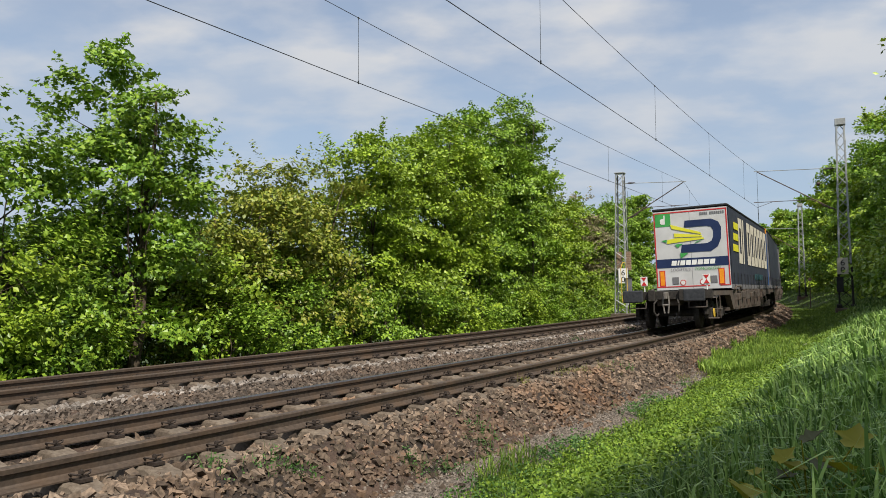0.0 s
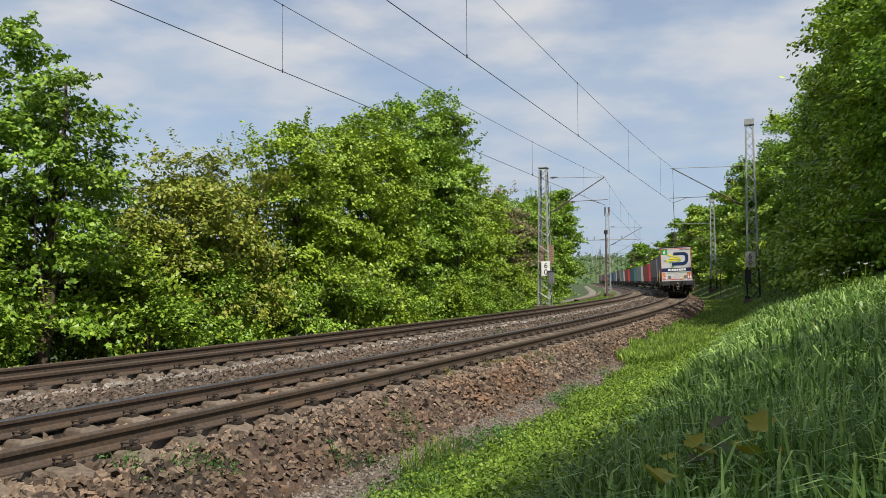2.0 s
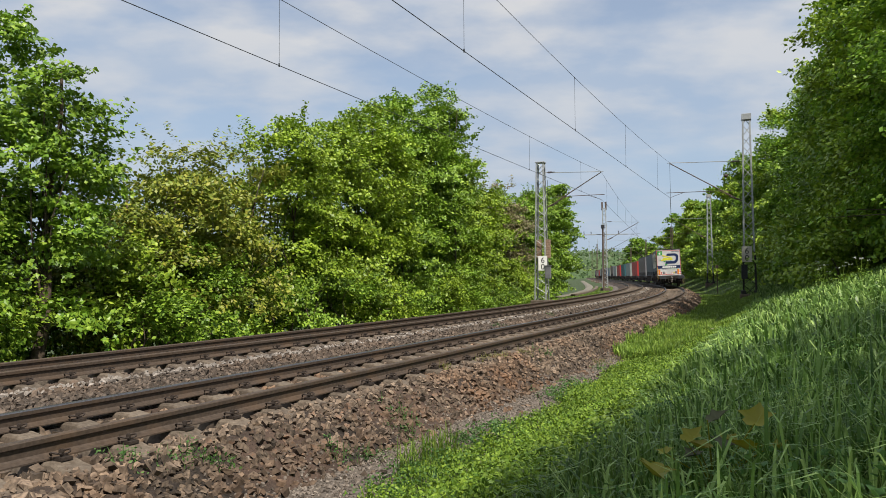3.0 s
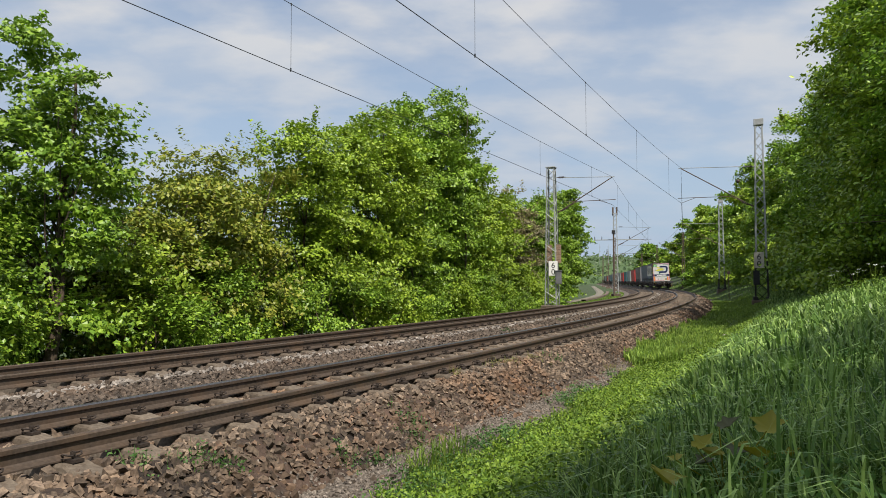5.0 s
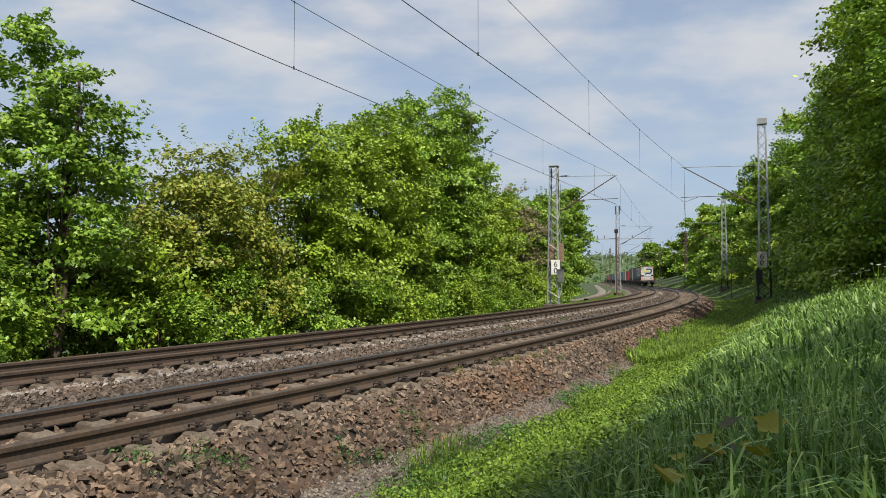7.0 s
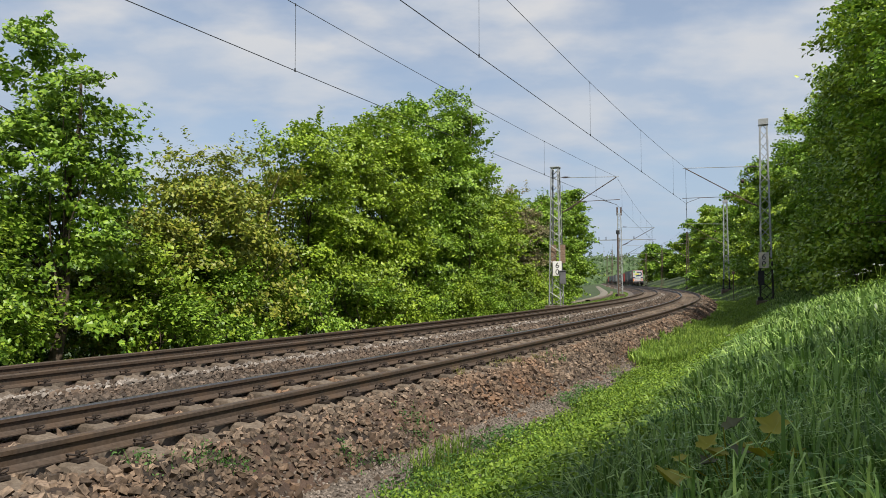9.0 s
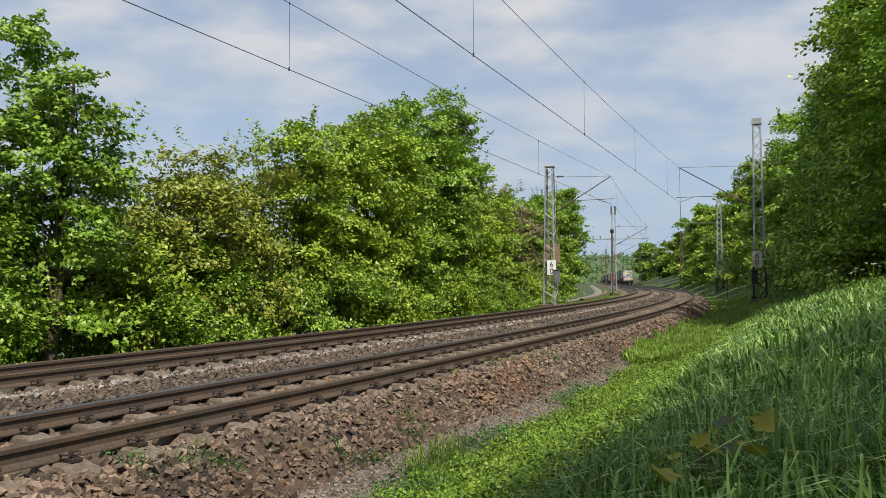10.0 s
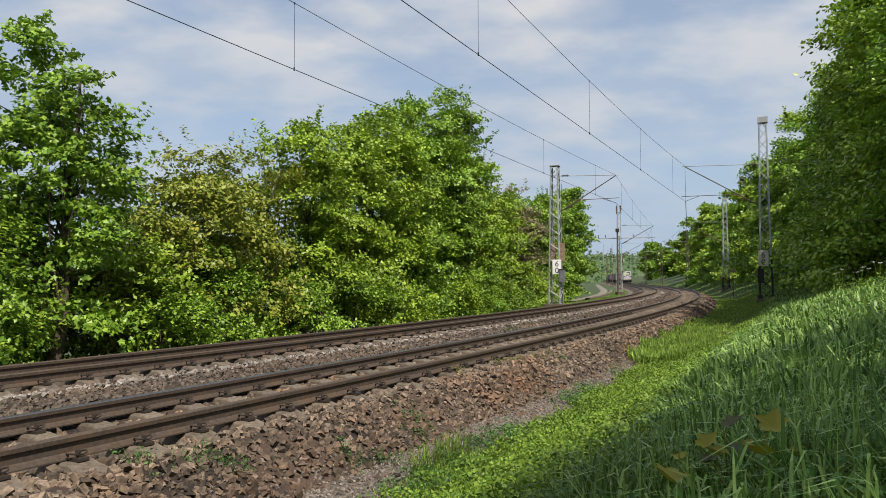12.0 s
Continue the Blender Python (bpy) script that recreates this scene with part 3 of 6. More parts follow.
def left_trees():
    # tall maple with an open crown
    tree("maple_tree", 7.0, -9.9, 7.9, [(-1.6, 0, 3.4, 1.5, 1.3, 1.0), (-0.7, 0.2, 5.3, 1.2, 1.2, 1.0), (0.5, 0, 4.3, 1.6, 1.2, 0.9), (-0.85, 0, 7.5, 0.6, 0.6, 1.05), (-1.7, 0.1, 6.5, 0.6, 0.6, 0.9), (-0.3, 0.2, 6.3, 0.8, 0.7, 0.7), (0.45, 0.1, 6.45, 0.42, 0.45, 0.85),
                                       (1.15, 0, 5.3, 0.4, 0.4, 0.5), (1.0, 0, 4.5, 0.7, 0.6, 0.5), (-1.9, 0, 5.0, 0.8, 0.8, 0.8), (0.9, -0.2, 2.8, 1.0, 1.0, 0.5), (-1.3, -0.3, 1.9, 0.9, 0.9, 0.55), (1.1, -0.6, 1.2, 0.8, 0.7, 0.5), (-1.0, -0.9, 0.9, 0.7, 0.6, 0.45)],
         M_LEAF_MAPLE, "tall maple with an open fresh-green crown beside the tracks", 1350, 14, 0.14, 0.13, 11, 0.13, (0.5, 0), 26, True, gaps=0.45, shell=0.25, bough=0.36)
    tree("maple_tree", 1.5, -10.6, 7.6, [(0, 0, 3.2, 2.2, 1.6, 1.6), (0.2, 0, 5.4, 1.7, 1.4, 1.5)],
         M_LEAF_MAPLE, "tall maple with an open fresh-green crown beside the tracks", 900, 14, 0.14, 0.14, 12, 0.15, (0.3, 0), 18, True, gaps=0.4, shell=0.25)
    tree("maple_tree", 4.0, -10.4, 5.8, [(0, 0, 2.6, 1.3, 1.2, 1.3), (0.2, 0, 4.4, 1.1, 1.0, 1.1)],
         M_LEAF_MAPLE, "young maple with a fresh-green crown beside the tracks", 430, 14, 0.14, 0.14, 13, 0.08, (0.2, 0), 14, True, gaps=0.55, shell=0.35)
    specs = [
        # s, lat, height, half-width, material, seed, kind
        (9.6, -10.9, 5.2, 1.5, M_LEAF_OLIVE, 20, "field maple with olive-tinged young leaves"),
        (11.6, -10.6, 6.2, 1.9, M_LEAF_OLIVE, 21, "field maple with olive-tinged young leaves"),
        (14.3, -11.0, 6.5, 2.0, M_LEAF_OLIVE, 22, "field maple with olive-tinged young leaves"),
        (17.4, -10.8, 8.5, 2.0, M_LEAF_LIGHT, 23, "light green bushy tree at the lineside"),
        (20.6, -10.8, 8.5, 2.0, M_LEAF_LIGHT, 24, "light green bushy tree at the lineside"),
        (23.4, -10.6, 9.8, 2.1, M_LEAF_LIGHT, 25, "light green bushy tree at the lineside"),
        (26.6, -11.2, 10.9, 2.2, M_LEAF_MID, 26, "tall broad green tree at the lineside"),
        (30.0, -11.0, 12.0, 2.4, M_LEAF_MID, 27, "tall broad green tree at the lineside"),
        (32.6, -10.9, 12.7, 1.8, M_LEAF_MID, 28, "tall broad green tree at the lineside"),
        (36.6, -11.2, 9.4, 2.2, M_LEAF_LIGHT, 29, "light green bushy tree at the lineside"),
        (41.0, -11.8, 8.6, 2.5, M_LEAF_LIGHT, 35, "light green bushy tree at the lineside"),
        (46.0, -12.0, 8.8, 2.6, M_LEAF_PINK, 30, "tree with fading pinkish blossom among leaves"),
        (51.0, -12.2, 9.0, 2.7, M_LEAF_MID, 31, "green tree with a rounded crown"),
        (57.0, -12.2, 9.4, 2.9, M_LEAF_MID, 32, "green tree with a rounded crown"),
        (64.0, -12.2, 11.2, 3.0, M_LEAF_MID, 33, "green tree with a rounded crown"),
        (72.0, -12.4, 12.2, 3.2, M_LEAF_MID, 34, "green tree with a rounded crown"),
    ]
    for s, lat, h, w, mat, seed, lab in specs:
        rng = np.random.default_rng(seed)
        bl = [(0, 0, h * 0.30, w, w * 0.8, h * 0.30), (rng.normal() * 0.2, 0, h * 0.58, w * 0.88, w * 0.75, h * 0.26), (rng.normal() * 0.4, 0, h * 0.80, w * 0.55, w * 0.5, h * 0.18)]
        for _ in range(4):
            bl.append((rng.uniform(-0.75, 0.75) * w, rng.uniform(-0.6, 0.3) * w, h * rng.uniform(0.62, 0.93), w * 0.26, w * 0.26, h * 0.09))
        tree("lineside_tree", s, lat, h, bl, mat, lab, int(1080 * (h / 6) * (w / 2)), 15, 0.125 + 0.0012 * s, 0.13, seed, 0.10, (rng.normal() * 0.3, 0), 14, gaps=0.45, stems=2)
    # a second row behind fills the depth of the wood
    for i, (s, h) in enumerate(((4, 4.2), (8, 4.0), (12, 4.6), (16, 5.2), (20, 6.0), (24.5, 7.2), (29, 8.6), (34, 8.6), (40, 7.6), (47, 7.6), (55, 8.0), (64, 8.4))):
        bl = [(0, 0, h * 0.4, 2.6, 1.6, h * 0.42), (0.6, 0, h * 0.72, 1.9, 1.4, h * 0.27)]
        tree("lineside_tree", s, -14.0, h, bl, M_LEAF_MID if i % 2 else M_LEAF_DARK, "green tree in the second row of the wood", 620, 14, 0.19, 0.27, 140 + i, 0.1, (0, 0), 8, gaps=0.2, stems=2)
    # sunlit bushes standing a little before the maples
    for i, (s, lat, h, w) in enumerate(((3.2, -9.0, 2.9, 1.2), (4.7, -9.1, 2.2, 0.8), (9.3, -9.2, 3.1, 1.2), (11.6, -9.2, 2.6, 1.2), (0.6, -9.0, 3.0, 1.3))):
        tree("shrub", s, lat, h, [(0, 0, h * 0.45, w, 0.7, h * 0.42), (0.3 - 0.2 * i, 0, h * 0.8, w * 0.55, 0.5, h * 0.25)], M_LEAF_MAPLE if i % 2 else M_LEAF_LIGHT,
             "tall leafy bush with fresh green leaves before the maples", 300, 14, 0.125, 0.12, 560 + i, 0.03, (0, 0), 8, group="lineside shrubs", category="shrub", gaps=0.5, stems=3, sprigs=25)
    # low growth along the foot of the trees
    rng = np.random.default_rng(5)
    for i, s in enumerate(np.arange(-1.0, 50, 2.5)):
        # the trunks of two trees stay open to view
        back = 1.3 if 5.0 < s < 8.5 or 13.0 < s < 15.5 else 0.0
        w = rng.uniform(1.1, 1.5)
        h = rng.uniform(0.9, 2.7)
        mat = (M_LEAF_LIGHT, M_LEAF_MID, M_LEAF_MAPLE)[i % 3]
        tree("shrub", s + rng.uniform(-0.5, 0.5), -8.5 - back - rng.uniform(0, 0.8) - 0.025 * s, h, [(0, 0, h * 0.42, w, 0.8, h * 0.5), (rng.normal() * 0.5, 0, h * 0.75, w * 0.5, 0.5, h * 0.3)], mat,
             "leafy green shrub at the foot of the trees", 250, 15, 0.12, 0.13, 60 + i, 0.03, (0, 0), 8, group="lineside shrubs", category="shrub", gaps=0.5, stems=3, sprigs=25)


left_trees()


def right_trees():
    specs = [
        # s, lat, height, half-width
        (20.5, 9.5, 10.6, 2.2), (24.0, 9.0, 11.8, 2.2), (27.5, 8.9, 12.6, 2.2), (32.0, 9.2, 12.4, 2.0), (36.8, 9.2, 11.8, 2.1), (42.5, 9.0, 11.4, 2.3),
        (49.0, 8.6, 11.6, 2.6), (57.0, 8.8, 12.2, 2.8), (66.0, 9.0, 12.6, 3.1), (76.0, 9.2, 12.6, 3.4), (87.0, 9.4, 12.0, 3.7), (99.0, 9.6, 11.4, 4.0), (112.0, 9.8, 10.8, 4.3), (128.0, 10.0, 12.0, 4.6), (146.0, 10.4, 13.5, 5.0),
        (165.0, 13.0, 12.4, 3.8), (190.0, 12.0, 9.6, 4.0), (212.0, 10.2, 9.6, 3.6), (240.0, 7.6, 12.5, 3.2),
    ]
    for i, (s, lat, h, w) in enumerate(specs):
        rng = np.random.default_rng(200 + i)
        bl = [(0, 0, h * 0.28, w, w, h * 0.30), (0, 0, h * 0.56, w * 0.9, w * 0.85, h * 0.28), (rng.normal() * 0.4, 0, h * 0.82, w * 0.55, w * 0.55, h * 0.18)]
        for _ in range(5):
            bl.append((rng.uniform(-0.85, 0.5) * w, rng.uniform(-0.8, 0.3) * w, h * rng.uniform(0.55, 0.98), w * 0.25, w * 0.25, h * 0.08))
        dens = 1.0 if s < 50 else 0.7 if s < 80 else 0.4
        # both leaf colours are chosen light to lift the shaded side
        tree("bank_tree", s, lat, h, bl, M_LEAF_LIGHT if i % 3 == 1 else M_LEAF_BANK_LIFTED, "dense dark green tree on the cutting bank", int((1750 if s < 48 else 1250) * dens * (h / 8) * (w / 2.4) ** 0.7), 14, 0.10 + 0.0027 * s, 0.13 + 0.002 * s,
             300 + i, 0.12, (rng.normal() * 0.3, 0), 12, group="trees on the cutting bank", gaps=0.35)
    # second row added to block sun through the gaps; low bushes close the bank
    for i, (s, h) in enumerate(((26, 12.5), (31, 12.0), (36, 11.5), (42, 11), (49, 11), (57, 11), (66, 11.5), (76, 12), (88, 12), (101, 12), (116, 12), (133, 13))):
        tree("bank_tree", s, 12.6, h, [(0, 0, h * 0.3, 3.2, 2.6, h * 0.32), (0, 0, h * 0.65, 2.8, 2.4, h * 0.3)], M_LEAF_DARK, "dense dark green tree on the cutting bank", 420, 12, 0.32, 0.34, 240 + i, 0.12, (0, 0), 8,
             group="trees on the cutting bank", gaps=0.15)
    rng = np.random.default_rng(6)
    for i, s in enumerate(np.concatenate([np.arange(23, 60, 3.0), np.arange(60, 130, 5.5)])):
        w, h = rng.uniform(1.1, 1.7) * (1 + s / 120), rng.uniform(1.2, 2.6) * (1 + s / 150)
        tree("shrub", float(s), 7.4 + rng.uniform(-0.3, 0.6) - 0.004 * s, h, [(0, 0, h * 0.42, w, 0.9, h * 0.5), (rng.normal() * 0.5, 0, h * 0.75, w * 0.5, 0.5, h * 0.3)], M_LEAF_BANK_LIFTED if i % 2 else M_LEAF_LIGHT,
             "low green bush on the cutting bank", 210, 13, 0.13 + 0.002 * s, 0.17 + 0.001 * s, 460 + i, 0.03, (0, 0), 8, group="bushes on the bank", category="shrub", gaps=0.4, stems=3, sprigs=20)
    # unseen trees added behind the camera to shade the near bank
    for i, (s, lat, h, w) in enumerate(((-14.5, 11.4, 9.8, 2.6), (-11.0, 11.2, 10.0, 2.6), (-7.5, 11.2, 10.0, 2.4), (-4.2, 11.4, 9.6, 2.4), (-1.2, 11.8, 8.8, 2.0))):
        bl = [(0, 0, h * 0.5, w, w, h * 0.36), (0, 0, h * 0.8, w * 0.6, w * 0.6, h * 0.2)]
        tree("bank_tree", s, lat, h, bl, M_LEAF_DARK, "dense dark green tree on the cutting bank", 430, 14, 0.17, 0.24, 340 + i, 0.14, (0, 0), 10, group="trees on the cutting bank", gaps=0.5)


right_trees()

# ---- overhead line: lattice masts, cantilevers, wires ----


def lattice_mast(s, lat, z0, top, label, mat, side, arm_lat, low=5.55, high=6.95, width=0.46, plate=None, cap=False, cells=14, arms=True, black_to=0.0):
    """A four-legged lattice mast; side: +1 if its arms reach to greater lat."""
    root = tagged(new("catenary_mast"), label, "catenary mast", "overhead line masts")
    p = at(s, lat, z0)
    root.matrix_basis = Matrix.Translation(p) @ Matrix.Rotation(heading(s), 4, "Z")
    H = top - z0
    w0, w1 = width / 2, width / 2 * 0.62
    foot_mat = M_BLACK_STEEL
    for sx in (-1, 1):
        for sy in (-1, 1):
            bm = bmesh.new()
            a, b = Vector((sx * w0, sy * w0, 0)), Vector((sx * w1, sy * w1, H))
            # the lowest share of the legs and braces is black
            if black_to:
                low_bm = bmesh.new()
                c = a.lerp(b, black_to)
                box(low_bm, (-0.04, -0.04, 0), (0.04, 0.04, 1), Matrix(((1, 0, c.x - a.x, a.x), (0, 1, c.y - a.y, a.y), (0, 0, c.z, 0), (0, 0, 0, 1))))
                part("lower_leg", low_bm, foot_mat, root, "black lower leg")
                foot_bm = bmesh.new()
                box(foot_bm, (a.x - 0.13, a.y - 0.13, 0.08), (a.x + 0.13, a.y + 0.13, 0.3), bevel=0.04)
                part("foot", foot_bm, foot_mat, root)
                a = c
            for dx, dy in ((0.05, 0.0), (0.0, 0.05)):
                # the two flanges of an angle iron
                e = Vector((-sx * dx * 1.4, -sy * dy * 1.4, 0))
                t = Vector((0.006 if dx == 0 else 0, 0.006 if dy == 0 else 0, 0))
                vs = [bm.verts.new(q) for q in (a - t, a + e - t, b + e - t, b - t, a + t, a + e + t, b + e + t, b + t)]
                for f in ((0, 1, 2, 3), (7, 6, 5, 4), (0, 4, 5, 1), (3, 2, 6, 7), (1, 5, 6, 2), (0, 3, 7, 4)):
                    bm.faces.new([vs[i] for i in f])
            part("leg", bm, mat, root)
    for face in range(4):
        for i in range(cells):
            f0, f1 = i / cells, (i + 1) / cells
            q0, q1 = w0 + (w1 - w0) * f0, w0 + (w1 - w0) * f1
            l = 1 if (i + face) % 2 else -1
            a, b = (-q0 * l, q0, H * f0), (q1 * l, q1, H * f1)
            r = Matrix.Rotation(face * math.pi / 2, 4, "Z")
            bm = bmesh.new()
            rod(bm, r @ Vector(a), r @ Vector(b), 0.02, 4)
            part("brace", bm, foot_mat if f0 < black_to else mat, root)
    bm = bmesh.new()
    box(bm, (-w0 - 0.2, -w0 - 0.2, -0.45), (w0 + 0.2, w0 + 0.2, 0.10), bevel=0.03)
    part("footing", bm, M_SLEEPER, root, "weathered concrete footing")
    bm = bmesh.new()
    k = w1 + 0.05
    box(bm, (-k, -k, H - (0.32 if cap else 0.04)), (k, k, H + 0.02), bevel=0.01)
    part("head_plate", bm, mat, root)
    if arms:
        reach = (arm_lat - lat)
        zl, zh = low - z0, high - z0
        root_dz = 0.12 if side > 0 else -0.15
        y = 0.0
        bm = bmesh.new()
        rod(bm, (side * w1, y, zh + root_dz), (reach + 0.15 * side, y, zh - 0.02), 0.02)
        part("top_tube", bm, M_GALV, root)
        bm = bmesh.new()
        rod(bm, (side * w0, y, zl - 0.35), (reach, y, zh - 0.05), 0.028)
        part("bracket_tube", bm, M_RUSTY, root)
        if side < 0:
            bm = bmesh.new()
            bmesh.ops.create_uvsphere(bm, u_segments=14, v_segments=9, radius=0.11, matrix=Matrix.Translation((reach * 0.27, y, zl + (zh - zl) * 0.52 + 0.05)))
            part("insulator_bell", bm, M_INSUL, root, "round dark insulator")
        bm = bmesh.new()
        rod(bm, (side * w0 + side * 0.45, y, zl + 0.28), (reach + 0.2 * side, y, zl + 0.30), 0.018)
        rod(bm, (reach - 0.75 * side, y, zl + 0.28), (reach, y + 0.05, zl + 0.02), 0.012)
        rod(bm, (side * w0, y, zl - 0.3), (side * w0 + side * 1.2, y, zl + 0.28), 0.02)
        part("steady_arm", bm, M_RUSTY, root)
        for q, d in (((side * (w1 + 0.25), y, zh + root_dz), Vector((side, 0, 0.0))), ((side * (w0 + 0.3), y, zl - 0.22), Vector((side, 0, 0.5)))):
            bm = bmesh.new()
            d = d.normalized()
            for i in range(5):
                c = Vector(q) + d * (0.07 * i)
                rod(bm, c - d * 0.012, c + d * 0.012, 0.062, 10)
            rod(bm, Vector(q) - d * 0.1, Vector(q) + d * 0.4, 0.022)
            part("insulator", bm, M_INSUL, root, "dark ribbed insulator")
    if label.startswith("grey galvanised") and s > 60 and s < 90:
        # feeder crossarm with its insulators, and aerials on the head
        bm = bmesh.new()
        box(bm, (-2.4, -0.05, 6.20), (2.6, 0.05, 6.30), bevel=0.01)
        part("crossarm", bm, M_GALV, root)
        for cx in (-2.3, -1.5, 1.6):
            bm = bmesh.new()
            for k in range(4):
                rod(bm, (cx, 0, 6.32 + 0.08 * k), (cx, 0, 6.35 + 0.08 * k), 0.07, 10)
            rod(bm, (cx, 0, 6.28), (cx, 0, 6.66), 0.025)
            part("insulator", bm, M_INSUL, root)
        for cx in (-0.22, 0.2):
            bm = bmesh.new()
            box(bm, (cx - 0.09, -0.08, H - 0.2), (cx + 0.09, 0.08, H + 0.75), bevel=0.02)
            part("aerial", bm, M_RUSTY, root)
    return root


def sign_60(s, lat, z, mat, label):
    """Two-line number board on a mast: a 6 over a 0."""
    root = tagged(new("kilometre_board"), label, "sign", "kilometre boards on masts")
    p = at(s, lat, z)
    a = math.atan2(-p.x, p.y)
    root.matrix_basis = Matrix.Translation(p) @ Matrix.Rotation(a, 4, "Z")
    bm = bmesh.new()
    box(bm, (-0.26, -0.012, -0.43), (0.26, 0.012, 0.43), bevel=0.008)
    part("board", bm, mat, root)
    for ch, dz in (("6", 0.03), ("0", -0.36)):
        cu = bpy.data.curves.new("digit", "FONT")
        cu.body, cu.size, cu.align_x, cu.extrude = ch, 0.46, "CENTER", 0.002
        tmp = bpy.data.objects.new("digit", cu)
        scene.collection.objects.link(tmp)
        me = bpy.data.meshes.new_from_object(tmp.evaluated_get(bpy.context.evaluated_depsgraph_get()))
        bpy.data.objects.remove(tmp)
        me.materials.clear()
        me.materials.append(M_BLACK)
        ob = new("digit", me)
        ob.parent = root
        ob.matrix_basis = pose(0, -0.016, dz, 90, 0, 0)
    return root


MAST_L = [(38.25, -6.85, -0.3, 8.05), (80.75, -7.05, -0.3, 8.95), (124, -7.05, -0.3, 8.6), (170, -7.05, -0.3, 8.6), (216, -7.05, -0.3, 8.6)]
MAST_R = [(40.0, 4.64, 0.05, 10.3), (83.0, 4.55, 0.2, 10.4), (126.0, 4.4, 0.0, 9.6), (172.0, 4.4, 0.0, 9.6), (220.0, 4.4, 0.0, 9.6)]


def masts():
    for i, (s, lat, z0, top) in enumerate(MAST_L):
        lattice_mast(s, lat, z0, top, "grey galvanised lattice mast carrying the overhead line", M_GALV if i < 2 else M_RUSTY, 1, -D_FAR + 0.45, low=5.65, high=7.3, cells=18 if i < 2 else 9, width=(0.74, 0.66, 0.5, 0.5, 0.5)[i], cap=False)
    for i, (s, lat, z0, top) in enumerate(MAST_R):
        lattice_mast(s, lat, z0, top, "tall grey lattice mast standing on the grassy bank" if i < 2 else "old brown lattice mast beside the track", M_GALV if i < 2 else M_RUSTY, -1, 0.45, cells=17 if i < 2 else 9,
                     width=0.66 if i < 2 else 0.5, cap=i < 2, black_to=(0.24, 0.12, 0, 0, 0)[i], low=5.75, high=7.83)
    sign_60(37.75, -6.66, 1.98, M_WHITE, "white enamel board with the number 60 on a mast")
    sign_60(39.0, 4.5, 2.36, M_CREAM, "weathered cream board with the number 60 on a mast")


masts()


def wire(V, F, pts, r, n=5):
    tube(V, F, pts, [r] * len(pts), n)


def overhead(lat, dz, towers, label, low, high, dip):
    """Contact wire, sagging messenger and droppers of one track."""
    root = tagged(new("overhead_line"), label, "overhead line", "overhead lines of the two tracks")
    cv, cf, mv, mf = [], [], [], []
    for a, b in zip(towers, towers[1:]):
        m = max(6, int((b - a) / 2))
        # between two masts the wires run straight in plan
        A, B = at(a, lat), at(b, lat)
        cp = [A.lerp(B, i / m) + Vector((0, 0, low + dz)) for i in range(m + 1)]
        mp = [A.lerp(B, i / m) + Vector((0, 0, high + dz - dip * 4 * (i / m) * (1 - i / m))) for i in range(m + 1)]
        wire(cv, cf, cp, 0.0085)
        wire(mv, mf, mp, 0.0075)
        k = max(3, int((b - a) / 8.0)) if a < 130 else 3
        for i in range(k):
            f = (i + 0.42 + 0.02 * (i % 3)) / k
            q = A.lerp(B, f)
            bm = bmesh.new()
            z1, z2 = low + dz, high + dz - dip * 4 * f * (1 - f)
            rod(bm, q + Vector((0, 0, z1)), q + Vector((0, 0, z2)), 0.0045, 4)
            rod(bm, q + Vector((0, 0, z1 - 0.025)), q + Vector((0, 0, z1 + 0.05)), 0.016, 5)
            rod(bm, q + Vector((0, 0, z2 - 0.03)), q + Vector((0, 0, z2 + 0.02)), 0.014, 5)
            part("dropper", bm, M_WIRE, root)
    link_mesh("contact_wire", cv, cf, M_WIRE, root)
    link_mesh("messenger_wire", mv, mf, M_WIRE, root)
    return root


overhead(-D_FAR + 0.45, 0, [-45, -4.0, 38.25, 80.75, 124, 170, 216, 262], "overhead contact line above the far track", 5.65, 7.3, 0.29)
overhead(0.45, 0, [-43, -3.0, 40.0, 83.0, 126.0, 172.0, 220.0, 268], "overhead contact line above the near track", 5.75, 7.83, 0.42)

# ---- the freight train ----
M_SLATE = surf("slate_blue_curtain", (0.030, 0.037, 0.058), (0.045, 0.054, 0.08), 3, 0.55, 0.1, 0, (0.06, 0.065, 0.08), 0.7, 0.4)
M_REAR = surf("trailer_white", (0.50, 0.50, 0.50), (0.58, 0.58, 0.58), 2, 0.45, 0.02, 0, (0.45, 0.45, 0.43), 1.5, 0.5)
M_NAVY = surf("navy_film", (0.010, 0.022, 0.075), (0.016, 0.030, 0.095), 3, 0.45, 0)
M_RED = surf("red_marking", (0.45, 0.02, 0.02), (0.55, 0.03, 0.03), 8, 0.5, 0)
M_GREEN = surf("green_film", (0.04, 0.28, 0.06), (0.06, 0.34, 0.08), 3, 0.5, 0)
M_YELLOW = surf("yellow_film", (0.62, 0.60, 0.03), (0.72, 0.68, 0.05), 3, 0.5, 0)
M_ORANGE = surf("orange_reflector", (0.75, 0.25, 0.01), (0.85, 0.32, 0.02), 12, 0.4, 0)
M_LETTER = surf("cream_lettering", (0.55, 0.52, 0.43), (0.66, 0.62, 0.52), 3, 0.6, 0)
M_FRAME = surf("wagon_frame", (0.06, 0.05, 0.043), (0.12, 0.10, 0.085), 9, 0.8, 0.2, 0.1, (0.10, 0.065, 0.045), 1.5, 0.7)
